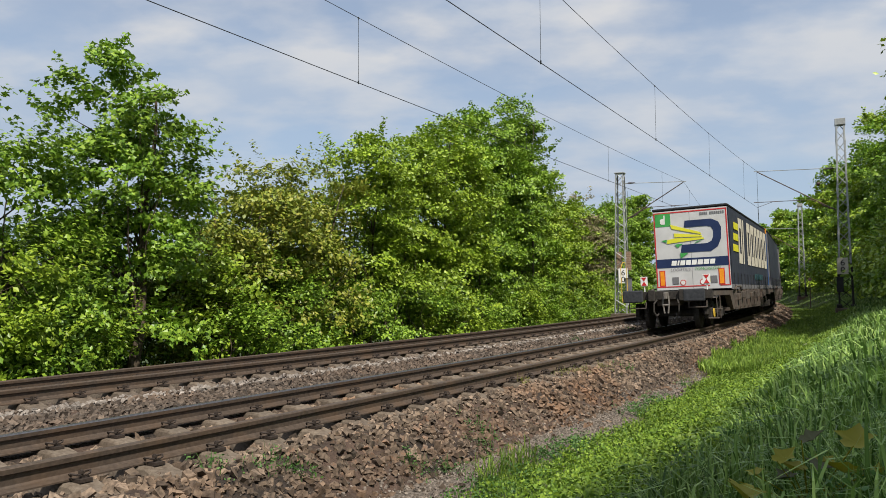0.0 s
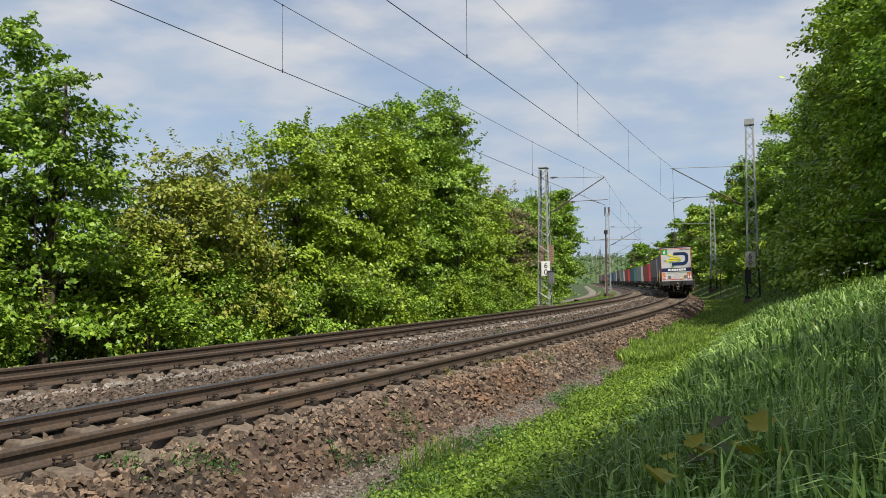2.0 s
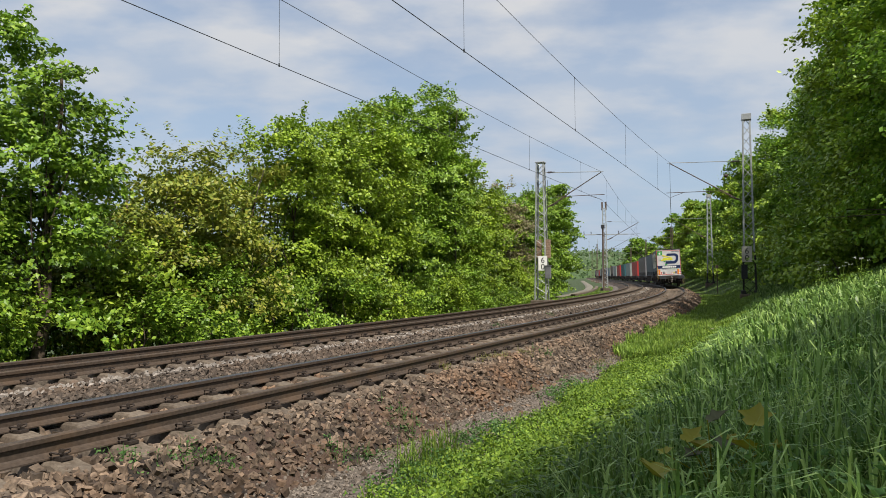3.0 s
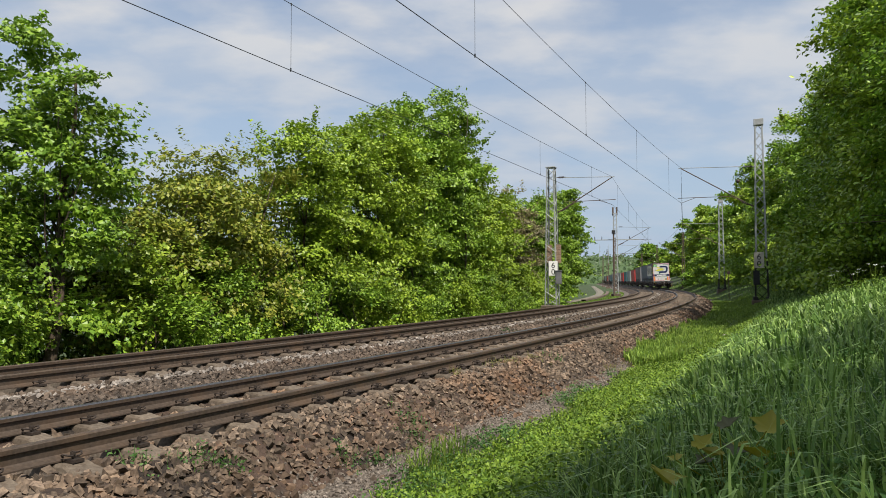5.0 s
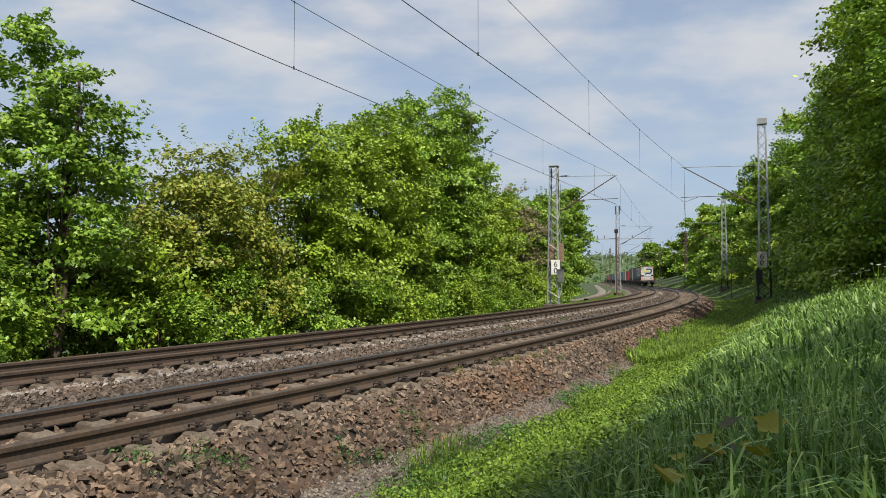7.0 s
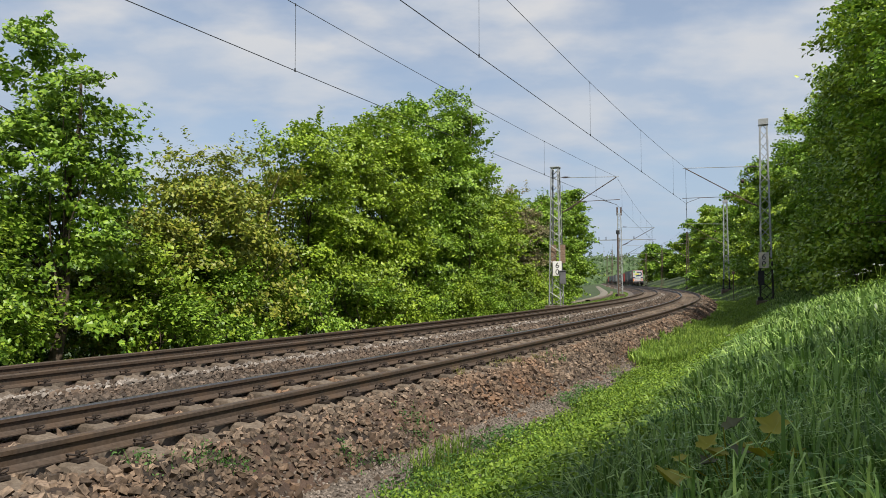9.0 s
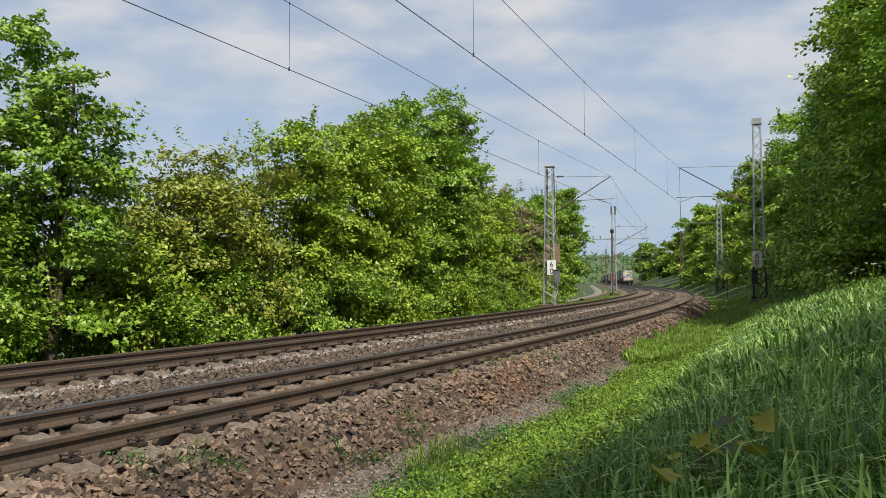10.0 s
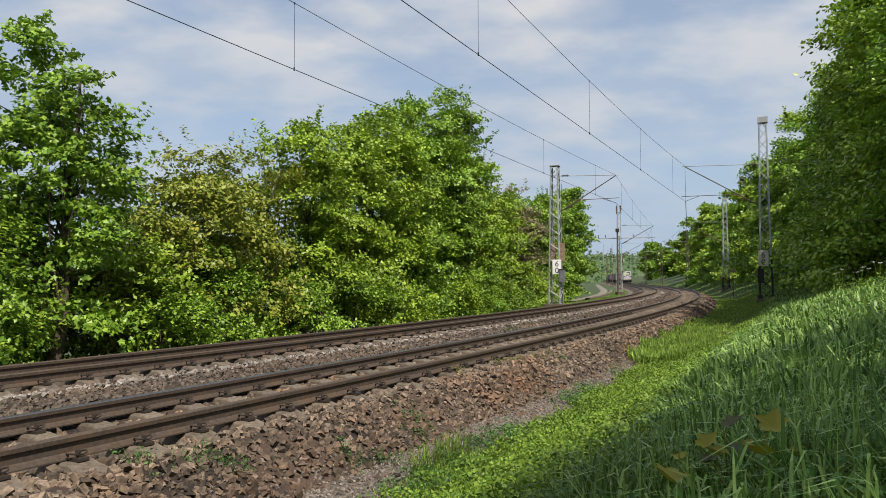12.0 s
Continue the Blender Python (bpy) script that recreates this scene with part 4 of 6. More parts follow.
M_DARK = surf("grimy_running_gear", (0.022, 0.02, 0.018), (0.05, 0.043, 0.037), 14, 0.8, 0.2, 0.2)
M_BUFF = surf("buffer_face", (0.035, 0.037, 0.042), (0.07, 0.072, 0.078), 12, 0.5, 0.05, 0.4)
M_RIM = surf("yellow_wheel_mark", (0.5, 0.32, 0.03), (0.6, 0.4, 0.05), 12, 0.6, 0)
M_GREYTARP = surf("grey_curtain", (0.13, 0.13, 0.14), (0.18, 0.18, 0.19), 3, 0.6, 0.1)
M_BROWNTARP = surf("brown_curtain", (0.085, 0.06, 0.055), (0.13, 0.095, 0.085), 3, 0.6, 0.1)
M_BOXRED = surf("red_container", (0.32, 0.03, 0.026), (0.4, 0.04, 0.034), 4, 0.5, 0.1)
M_BOXTEAL = surf("teal_container", (0.028, 0.085, 0.10), (0.042, 0.115, 0.13), 4, 0.5, 0.1)
M_BOXGREY = surf("pale_grey_container", (0.20, 0.23, 0.215), (0.27, 0.30, 0.285), 4, 0.5, 0.1)
M_BOXBLUE = surf("blue_container", (0.02, 0.06, 0.19), (0.03, 0.08, 0.23), 4, 0.5, 0.1)

UNIT = 17.1          # length of one half of a pocket wagon
REAR = 4.75          # from the buffer faces to the back of the last load


def flat(bm, pts, y, th=0.006, mat=0):
    """A thin flat shape (x, z points, seen from behind) lying on the plane y."""
    a = [bm.verts.new((x, y, z)) for x, z in pts]
    b = [bm.verts.new((x, y - th, z)) for x, z in pts]
    bm.faces.new(b).material_index = mat
    n = len(pts)
    for i in range(n):
        bm.faces.new((a[i], a[(i + 1) % n], b[(i + 1) % n], b[i])).material_index = mat
    bmesh.ops.recalc_face_normals(bm, faces=bm.faces)
    return bm


def bars(parent, x0, z0, widths, h, gap, y, mat, slant=0.0, th=0.006):
    x = x0
    for w in widths:
        if w > 0:
            bm = bmesh.new()
            flat(bm, [(x, z0), (x + w, z0), (x + w + slant, z0 + h), (x + slant, z0 + h)], y, th)
            part("lettering_bar", bm, mat, parent)
        x += abs(w) + gap


def words(parent, text, x, z, size, y, mat):
    cu = bpy.data.curves.new("lettering", "FONT")
    cu.body, cu.size, cu.shear = text, size * 1.35, 0.25
    tmp = bpy.data.objects.new("lettering", cu)
    scene.collection.objects.link(tmp)
    me = bpy.data.meshes.new_from_object(tmp.evaluated_get(bpy.context.evaluated_depsgraph_get()))
    bpy.data.objects.remove(tmp)
    me.materials.clear()
    me.materials.append(mat)
    ob = new("lettering", me)
    ob.parent = parent
    ob.matrix_basis = pose(x, y - 0.012, z, 90, 0, 0)


def bogie(root, y, wheelsets):
    bm = bmesh.new()
    for sx in (-1, 1):
        box(bm, (sx * 1.0 - 0.06, y - 1.35, 0.42), (sx * 1.0 + 0.06, y + 1.35, 0.72), bevel=0.03)
        for d in (-0.9, 0.9):
            box(bm, (sx * 1.02 - 0.12, y + d - 0.17, 0.30), (sx * 1.02 + 0.12, y + d + 0.17, 0.62), bevel=0.03)
            for k in (-0.25, 0.25):
                rod(bm, (sx * 1.02, y + d + k, 0.55), (sx * 1.02, y + d + k, 0.80), 0.075, 8)
    box(bm, (-1.0, y - 0.2, 0.5), (1.0, y + 0.2, 0.8), bevel=0.03)
    part("bogie_frame", bm, M_DARK, root)
    for d in (-0.9, 0.9):
        bm = bmesh.new()
        rod(bm, (-1.0, 0, 0), (1.0, 0, 0), 0.085, 10)
        for sx in (-1, 1):
            rod(bm, (sx * 0.69, 0, 0), (sx * 0.80, 0, 0), 0.44, 28)
            rod(bm, (sx * 0.66, 0, 0), (sx * 0.70, 0, 0), 0.465, 28)
            rod(bm, (sx * 0.80, 0, 0), (sx * 0.83, 0, 0), 0.36, 20, 0.12)
        w = part("wheelset", bm, M_DARK, root)
        w.matrix_basis = Matrix.Translation((0, y + d, 0.46))
        wheelsets.append((w, y + d))


def wagon(label, last):
    """One half of an articulated pocket wagon; y ahead, its back end at y = 0, z from the rail head."""
    root = tagged(new("pocket_wagon"), label, "freight wagon", "wagons of the train")
    ws = []
    y0 = 0.62 if last else 0.1
    bogie(root, 2.3, ws)
    bogie(root, UNIT - 1.0, ws) if last else None
    for sx in (-1, 1):
        bm = bmesh.new()
        # side sill: deep between the bogies, stepped up over them
        prof = [(y0 + 3.3, 0.98), (y0 + 3.9, 0.48), (UNIT - 3.9, 0.42), (UNIT - 3.2, 0.9), (UNIT - 0.1, 0.9), (UNIT - 0.1, 1.12), (y0 + 0.1, 1.12), (y0 + 0.1, 0.98)]
        a = [bm.verts.new((sx * 1.30, p, z)) for p, z in prof]
        b = [bm.verts.new((sx * 1.12, p, z)) for p, z in prof]
        bm.faces.new(a)
        bm.faces.new(b[::-1])
        for i in range(len(prof)):
            j = (i + 1) % len(prof)
            bm.faces.new((a[i], b[i], b[j], a[j]))
        bmesh.ops.recalc_face_normals(bm, faces=bm.faces)
        for k in range(9):
            yy = y0 + 4.3 + k * 1.15
            if yy < UNIT - 4:
                box(bm, (sx * 1.27, yy, 0.52), (sx * 1.37, yy + 0.10, 1.16), bevel=0.01)
                box(bm, (sx * 1.30, yy + 0.25, 0.78 + 0.06 * (k % 2)), (sx * 1.42, yy + 0.85, 1.02 + 0.05 * (k % 3)), bevel=0.02)
        part("side_sill", bm, M_FRAME, root)
        bm = bmesh.new()
        pipe(bm, [Vector((sx * 1.38, y0 + 3.9, 1.15)), Vector((sx * 1.40, y0 + 4.1, 1.25)), Vector((sx * 1.40, y0 + 5.2, 1.25)), Vector((sx * 1.38, y0 + 5.4, 1.1))], 0.03, 6)
        part("handrail", bm, M_FRAME, root)
    bm = bmesh.new()
    box(bm, (-1.28, y0 + 0.12, 1.02), (1.28, y0 + 3.6, 1.12), bevel=0.02)
    box(bm, (-1.28, UNIT - 3.4, 1.0), (1.28, UNIT - 0.1, 1.13), bevel=0.02)
    box(bm, (-1.2, y0 + 3.6, 0.45), (1.2, UNIT - 3.6, 0.56))
    box(bm, (-0.35, y0 + 0.1, 0.72), (0.35, y0 + 3.4, 1.0), bevel=0.03)
    part("deck", bm, M_FRAME, root)
    if last:
        bm = bmesh.new()
        box(bm, (-1.28, 0.60, 0.90), (1.28, 0.72, 1.16), bevel=0.02)
        for sx in (-1, 1):
            box(bm, (sx * 0.45 - 0.10, 0.50, 0.86), (sx * 0.45 + 0.10, 0.60, 1.20), bevel=0.02)
        part("headstock", bm, M_DARK, root)
        for sx in (-1, 1):
            bm = bmesh.new()
            rod(bm, (sx * 0.875, 0.62, 1.02), (sx * 0.875, 0.30, 1.02), 0.13, 14)
            rod(bm, (sx * 0.875, 0.36, 1.02), (sx * 0.875, 0.08, 1.02), 0.10, 14)
            part("buffer_shank", bm, M_DARK, root)
            bm = bmesh.new()
            box(bm, (sx * 0.875 - 0.30, 0.0, 0.84), (sx * 0.875 + 0.30, 0.07, 1.20), bevel=0.03)
            part("buffer_head", bm, M_BUFF, root, "dark worn buffer plate")
            bm = bmesh.new()
            pipe(bm, [Vector(q) for q in ((sx * 0.875 - 0.25, 0.55, 0.85), (sx * 0.875 - 0.25, 0.5, 0.66), (sx * 0.875 + 0.25, 0.5, 0.66), (sx * 0.875 + 0.25, 0.55, 0.85))], 0.016, 6)
            part("shunter_handle", bm, M_FRAME, root)
            bm = bmesh.new()
            box(bm, (sx * 0.95 - 0.11, 1.73, 1.34), (sx * 0.95 + 0.11, 1.75, 1.64), bevel=0.006)
            rod(bm, (sx * 0.95, 1.77, 1.1), (sx * 0.95, 1.77, 1.4), 0.02)
            tail = part("tail_board", bm, M_WHITE, root, "white tail board with two red triangles")
            bm = bmesh.new()
            cx = sx * 0.95
            flat(bm, [(cx - 0.085, 1.62), (cx, 1.49), (cx + 0.085, 1.62)], 1.727, 0.004)
            flat(bm, [(cx - 0.085, 1.36), (cx + 0.085, 1.36), (cx, 1.49)], 1.727, 0.004)
            part("red_triangles", bm, M_RED, tail)
        bm = bmesh.new()
        # draw hook, screw coupling and brake hoses
        box(bm, (-0.05, 0.28, 0.92), (0.05, 0.60, 1.12), bevel=0.02)
        pipe(bm, [Vector(q) for q in ((-0.07, 0.42, 1.02), (-0.09, 0.38, 0.78), (-0.05, 0.37, 0.5))], 0.025, 6)
        pipe(bm, [Vector(q) for q in ((0.07, 0.42, 1.02), (0.09, 0.38, 0.78), (0.05, 0.37, 0.5))], 0.025, 6)
        rod(bm, (-0.10, 0.38, 0.74), (0.10, 0.38, 0.74), 0.03, 8)
        part("screw_coupling", bm, surf("worn_steel", (0.16, 0.14, 0.12), (0.24, 0.22, 0.20), 20, 0.6, 0.1, 0.4), root, "worn steel screw coupling")
        for sx in (-1, 1):
            bm = bmesh.new()
            pipe(bm, [Vector(q) for q in ((sx * 0.30, 0.55, 0.9), (sx * 0.36, 0.40, 0.78), (sx * 0.36, 0.38, 0.55), (sx * 0.30, 0.42, 0.42), (sx * 0.24, 0.5, 0.5))], 0.026, 7)
            part("brake_hose", bm, M_DARK, root)
        bm = bmesh.new()
        pipe(bm, [Vector(q) for q in ((-1.34, 0.6, 0.85), (-1.36, 0.6, 1.0), (-1.36, 0.6, 1.9), (-1.36, 0.85, 2.1), (-1.36, 1.15, 2.1), (-1.36, 1.25, 1.9), (-1.36, 1.25, 1.1))], 0.011, 6)
        part("grab_rail", bm, M_RIM, root, "yellow bent grab rail")
        bm = bmesh.new()
        rod(bm, (1.16, 2.3 - 0.9, 0.46), (1.18, 2.3 - 0.9, 0.46), 0.14, 16)
        part("axle_cover", bm, M_RIM, root, "yellow-rimmed axle cover")
        for k, yy in enumerate((0.9, 1.5)):
            bm = bmesh.new()
            box(bm, (1.08, yy, 0.3 + 0.25 * k), (1.36, yy + 0.28, 0.34 + 0.25 * k), bevel=0.01)
            rod(bm, (1.33, yy + 0.05, 0.3), (1.33, yy + 0.05, 1.0), 0.015)
            part("step", bm, M_FRAME, root)
    return root, ws


def trailer(y0, body, label, front_cap, rear_detail, length=13.4):
    """A curtain-sided semi-trailer carried in the wagon; its back at y = y0."""
    root = tagged(new("semi_trailer"), label, "semi-trailer", "loads of the train")
    z0, z1, w = 1.18, 4.06, 1.255
    bm = bmesh.new()
    box(bm, (-w, y0, z0), (w, y0 + length, z1 - 0.03), bevel=0.02)
    part("body", bm, [body], root)
    bm = bmesh.new()
    box(bm, (-w - 0.02, y0 - 0.05, z1 - 0.03), (w + 0.02, y0 + length, z1 + 0.05), bevel=0.025)
    part("roof", bm, M_BLACK, root, "black roof edge")
    # slack folds hanging in the curtain and the lower rave
    for sx in (-1, 1):
        bm = bmesh.new()
        n = 60
        prev = None
        for i in range(n + 1):
            yy = y0 + 0.12 + (length - 0.24) * i / n
            bulge = 0.012 + 0.010 * math.sin(i * 2.1) + 0.006 * math.sin(i * 0.7)
            row = [bm.verts.new((sx * (w + 0.004 + bulge * f), yy, z)) for z, f in ((z0 + 0.16, 0.2), (z0 + 0.5, 1), (z0 + 1.5, 1.2), (z1 - 0.4, 0.8), (z1 - 0.06, 0.2))]
            if prev:
                for k in range(4):
                    bm.faces.new((prev[k], prev[k + 1], row[k + 1], row[k]))
            prev = row
        bmesh.ops.recalc_face_normals(bm, faces=bm.faces)
        part("curtain", bm, [body], root, smooth=True)
        bm = bmesh.new()
        box(bm, (sx * w - 0.02, y0, z0 - 0.02), (sx * w + 0.035, y0 + length, z0 + 0.14), bevel=0.01)
        part("side_rave", bm, M_GREYTARP, root)
        for k in range(14):
            bm = bmesh.new()
            yy = y0 + 0.5 + k * 0.92
            box(bm, (sx * (w + 0.03), yy, z0 - 0.05), (sx * (w + 0.045), yy + 0.05, z0 + 0.55), bevel=0.004)
            part("strap", bm, M_BLACK, root)
    for k in range(3):
        bm = bmesh.new()
        for sx in (-1, 1):
            rod(bm, (sx * 0.75, y0 + 2.2 + k * 1.3, 0.98), (sx * 1.12, y0 + 2.2 + k * 1.3, 0.98), 0.42, 20)
        part("tyre", bm, M_BLACK, root)
    if front_cap:
        bm = bmesh.new()
        box(bm, (-w - 0.02, y0 + length, z0 + 0.02), (w + 0.02, y0 + length + 0.22, z1 + 0.02), bevel=0.06)
        part("front_wall", bm, front_cap, root)
        bm = bmesh.new()
        box(bm, (-w - 0.03, y0 + length - 0.1, z1 - 0.25), (w + 0.03, y0 + length + 0.24, z1 + 0.07), bevel=0.06)
        part("front_cap", bm, M_ORANGE, root, "orange-yellow front corner cap")
    bm = bmesh.new()
    box(bm, (-w + 0.01, y0 - 0.03, z0 + 0.02), (w - 0.01, y0 + 0.01, z1 - 0.06), bevel=0.008)
    door = part("rear_door", bm, M_REAR if rear_detail else M_GREYTARP, root, "white rear doors" if rear_detail else "")
    if rear_detail:
        y = y0 - 0.034
        bm = bmesh.new()
        for a, b, c, d in ((-1.235, z0 + 0.12, -1.195, z1 - 0.10), (1.195, z0 + 0.12, 1.235, z1 - 0.10), (-1.235, z1 - 0.14, 1.235, z1 - 0.10), (-1.2, z0 + 0.12, 0.55, z0 + 0.155), (0.9, z0 + 0.12, 1.2, z0 + 0.155)):
            box(bm, (a, y - 0.004, b), (c, y + 0.004, d))
        part("red_outline", bm, M_RED, door)
        bm = bmesh.new()
        box(bm, (-1.215, y - 0.004, 1.99), (1.215, y + 0.004, 2.30))
        part("navy_band", bm, M_NAVY, door)
        bm = bmesh.new()
        box(bm, (-1.19, y - 0.005, 3.46), (-0.65, y + 0.004, 3.92))
        part("green_panel", bm, M_GREEN, door)
        bm = bmesh.new()
        flat(bm, [(-0.97, 3.54), (-0.84, 3.54), (-0.84, 3.86), (-0.88, 3.86), (-0.88, 3.74), (-0.97, 3.74), (-1.01, 3.70), (-1.01, 3.58)], y - 0.006)
        part("panel_mark", bm, M_WHITE, door)
        # the emblem: a thick open navy shape crossed by yellow rays
        bm = bmesh.new()
        flat(bm, [(-0.16, 3.62), (0.72, 3.62), (0.95, 3.50), (1.03, 3.30), (1.01, 2.92), (0.90, 2.66), (0.66, 2.50), (-0.35, 2.50), (-0.30, 2.78), (0.55, 2.78), (0.70, 2.86), (0.76, 3.0), (0.77, 3.22), (0.70, 3.34), (0.57, 3.38), (-0.20, 3.38)], y - 0.002)
        part("emblem", bm, M_NAVY, door, "navy emblem shape")
        for p in ([(-0.68, 3.52), (-0.62, 3.36), (0.38, 3.10), (0.34, 3.18)], [(-0.55, 3.20), (-0.55, 3.06), (0.40, 3.02), (0.38, 3.08)], [(-0.78, 2.98), (-0.82, 2.84), (0.46, 2.94), (0.44, 2.99), (-0.5, 3.02)]):
            bm = bmesh.new()
            flat(bm, p, y - 0.009)
            part("yellow_ray", bm, M_YELLOW, door)
        for p in ([(-1.0, 2.96), (-0.80, 2.99), (-0.83, 2.88)], [(-0.55, 2.80), (-0.25, 2.82), (-0.45, 2.68)], [(-0.38, 2.48), (-0.08, 2.48), (-0.36, 2.30)], [(0.2, 2.86), (0.42, 2.92), (0.1, 2.78)]):
            bm = bmesh.new()
            flat(bm, p, y - 0.011)
            part("green_tip", bm, M_GREEN, door)
        bars(door, -0.70, 2.06, [0.17, 0.06, 0.16, 0.16, 0.16, 0.17, 0.17, 0.16], 0.17, 0.035, y - 0.008, M_WHITE, 0.03)
        bars(door, 0.35, 3.78, [0.05] * 4 + [-0.03] + [0.05] * 7, 0.09, 0.02, y - 0.002, M_GREYTARP)
        words(door, "LOGISTICS.", -0.74, 1.86, 0.105, y - 0.002, M_GREYTARP)
        words(door, "TOMORROW.", 0.07, 1.86, 0.105, y - 0.002, M_GREEN)
        for cx in (-1.03, 0.96):
            bm = bmesh.new()
            box(bm, (cx - 0.10, y - 0.006, 1.34), (cx + 0.10, y + 0.003, 1.90))
            part("reflector", bm, M_RED, door)
            bm = bmesh.new()
            box(bm, (cx - 0.07, y - 0.010, 1.37), (cx + 0.07, y - 0.004, 1.87))
            part("reflector_panel", bm, M_ORANGE, door)
        for cx, b_ in ((-0.33, 0), (0.33, 1)):
            bm = bmesh.new()
            rod(bm, (cx, y - 0.005, 1.45), (cx, y + 0.003, 1.45), 0.10, 20)
            part("speed_disc", bm, M_RED, door, "round red-edged speed disc")
            bm = bmesh.new()
            rod(bm, (cx, y - 0.009, 1.45), (cx, y - 0.003, 1.45), 0.075, 20)
            part("disc_face", bm, M_WHITE, door)
        bm = bmesh.new()
        for cx in (-0.58, 0.70):
            box(bm, (cx - 0.11, y - 0.008, 1.40), (cx + 0.11, y + 0.003, 1.65), bevel=0.01)
        part("plate", bm, M_GREYTARP, door)
        bm = bmesh.new()
        box(bm, (0.46, y - 0.01, 1.42), (0.58, y + 0.003, 1.60), bevel=0.01)
        part("yellow_label", bm, M_YELLOW, door)
        bm = bmesh.new()
        box(bm, (-0.004, y - 0.002, 1.25), (0.004, y + 0.006, 3.95))
        part("door_seam", bm, M_GREYTARP, door)
        # cream lettering and yellow rays on the curtain
        for sx in (-1, 1):
            x = sx * (w + 0.032)
            for k in range(8):
                bm = bmesh.new()
                a = y0 + 2.2 + k * 1.22
                if sx < 0:
                    a = y0 + 11.3 - k * 1.22
                for p in (((0, 0.05), (0.25, 1.75)), ((0.25, 0.05), (0.95, 0.42)), ((0.25, 1.38), (0.95, 1.75)), ((0.72, 0.42), (0.95, 1.38))):
                    if k in (1,) and p[0][0] > 0:
                        continue
                    box(bm, (x - 0.003, a + p[0][0], 2.05 + p[0][1]), (x + 0.003, a + p[1][0], 2.05 + p[1][1]), Matrix(((1, 0, 0, 0), (0, 1, 0.14 * sx, -0.14 * sx * 2.9), (0, 0, 1, 0), (0, 0, 0, 1))))
                part("side_lettering_bar", bm, M_LETTER, root)
            for k in range(3):
                bm = bmesh.new()
                box(bm, (x - 0.003, y0 + 0.7 + 0.2 * k, 2.5 + 0.4 * k), (x + 0.003, y0 + 2.0 + 0.1 * k, 2.75 + 0.4 * k))
                part("side_ray", bm, M_YELLOW, root)
            for k in range(7):
                bm = bmesh.new()
                box(bm, (x - 0.003, y0 + 6.6 + k * 0.42, 1.55), (x + 0.003, y0 + 6.92 + k * 0.42, 1.78))
                part("small_lettering_bar", bm, M_BOXTEAL, root)
    return root


def container(y0, length, body, label, height=2.75):
    root = tagged(new("container"), label, "container", "loads of the train")
    z0 = 1.17
    bm = bmesh.new()
    w = 1.22
    n = int(length / 0.28)
    # corrugated walls
    for sx in (-1, 1):
        prev = None
        for i in range(n * 2 + 1):
            yy = y0 + length * i / (2 * n)
            d = 0.035 if (i // 2) % 2 else 0.0
            row = [bm.verts.new((sx * (w - d), yy, z0 + 0.12)), bm.verts.new((sx * (w - d), yy, z0 + height - 0.1))]
            if prev:
                bm.faces.new((prev[0], prev[1], row[1], row[0]))
            prev = row
    bmesh.ops.recalc_face_normals(bm, faces=bm.faces)
    box(bm, (-w + 0.04, y0 + 0.02, z0), (w - 0.04, y0 + length - 0.02, z0 + height))
    part("shell", bm, body, root)
    bm = bmesh.new()
    for z in (z0, z0 + height - 0.1):
        for sx in (-1, 1):
            box(bm, (sx * w - 0.03, y0, z), (sx * w + 0.03, y0 + length, z + 0.12))
    for yy in (y0, y0 + length - 0.12):
        for sx in (-1, 1):
            box(bm, (sx * w - 0.04, yy, z0), (sx * w + 0.04, yy + 0.12, z0 + height + 0.02))
        box(bm, (-w, yy, z0 + height - 0.1), (w, yy + 0.12, z0 + height + 0.02))
    part("frame", bm, body, root)
    return root


def train_s(t):
    """How far along the track the back of the last load has come."""
    return 22.285 + 19.254 * t - 0.0930 * t * t


def vehicle_pose(s_back):
    """A wagon half standing on the track with its back end at s_back."""
    a, b = s_back + 2.3, s_back + UNIT - 1.0
    A, B = at(a, 0), at(b, 0)
    yaw = math.atan2(-(B.x - A.x), B.y - A.y)
    o = A - (B - A).normalized() * 2.3
    return Matrix.Translation(o) @ Matrix.Rotation(yaw, 4, "Z") @ Matrix.Rotation(-CANT1 / 1.505, 4, "Y")


TRAIN = []
WHEELS = []


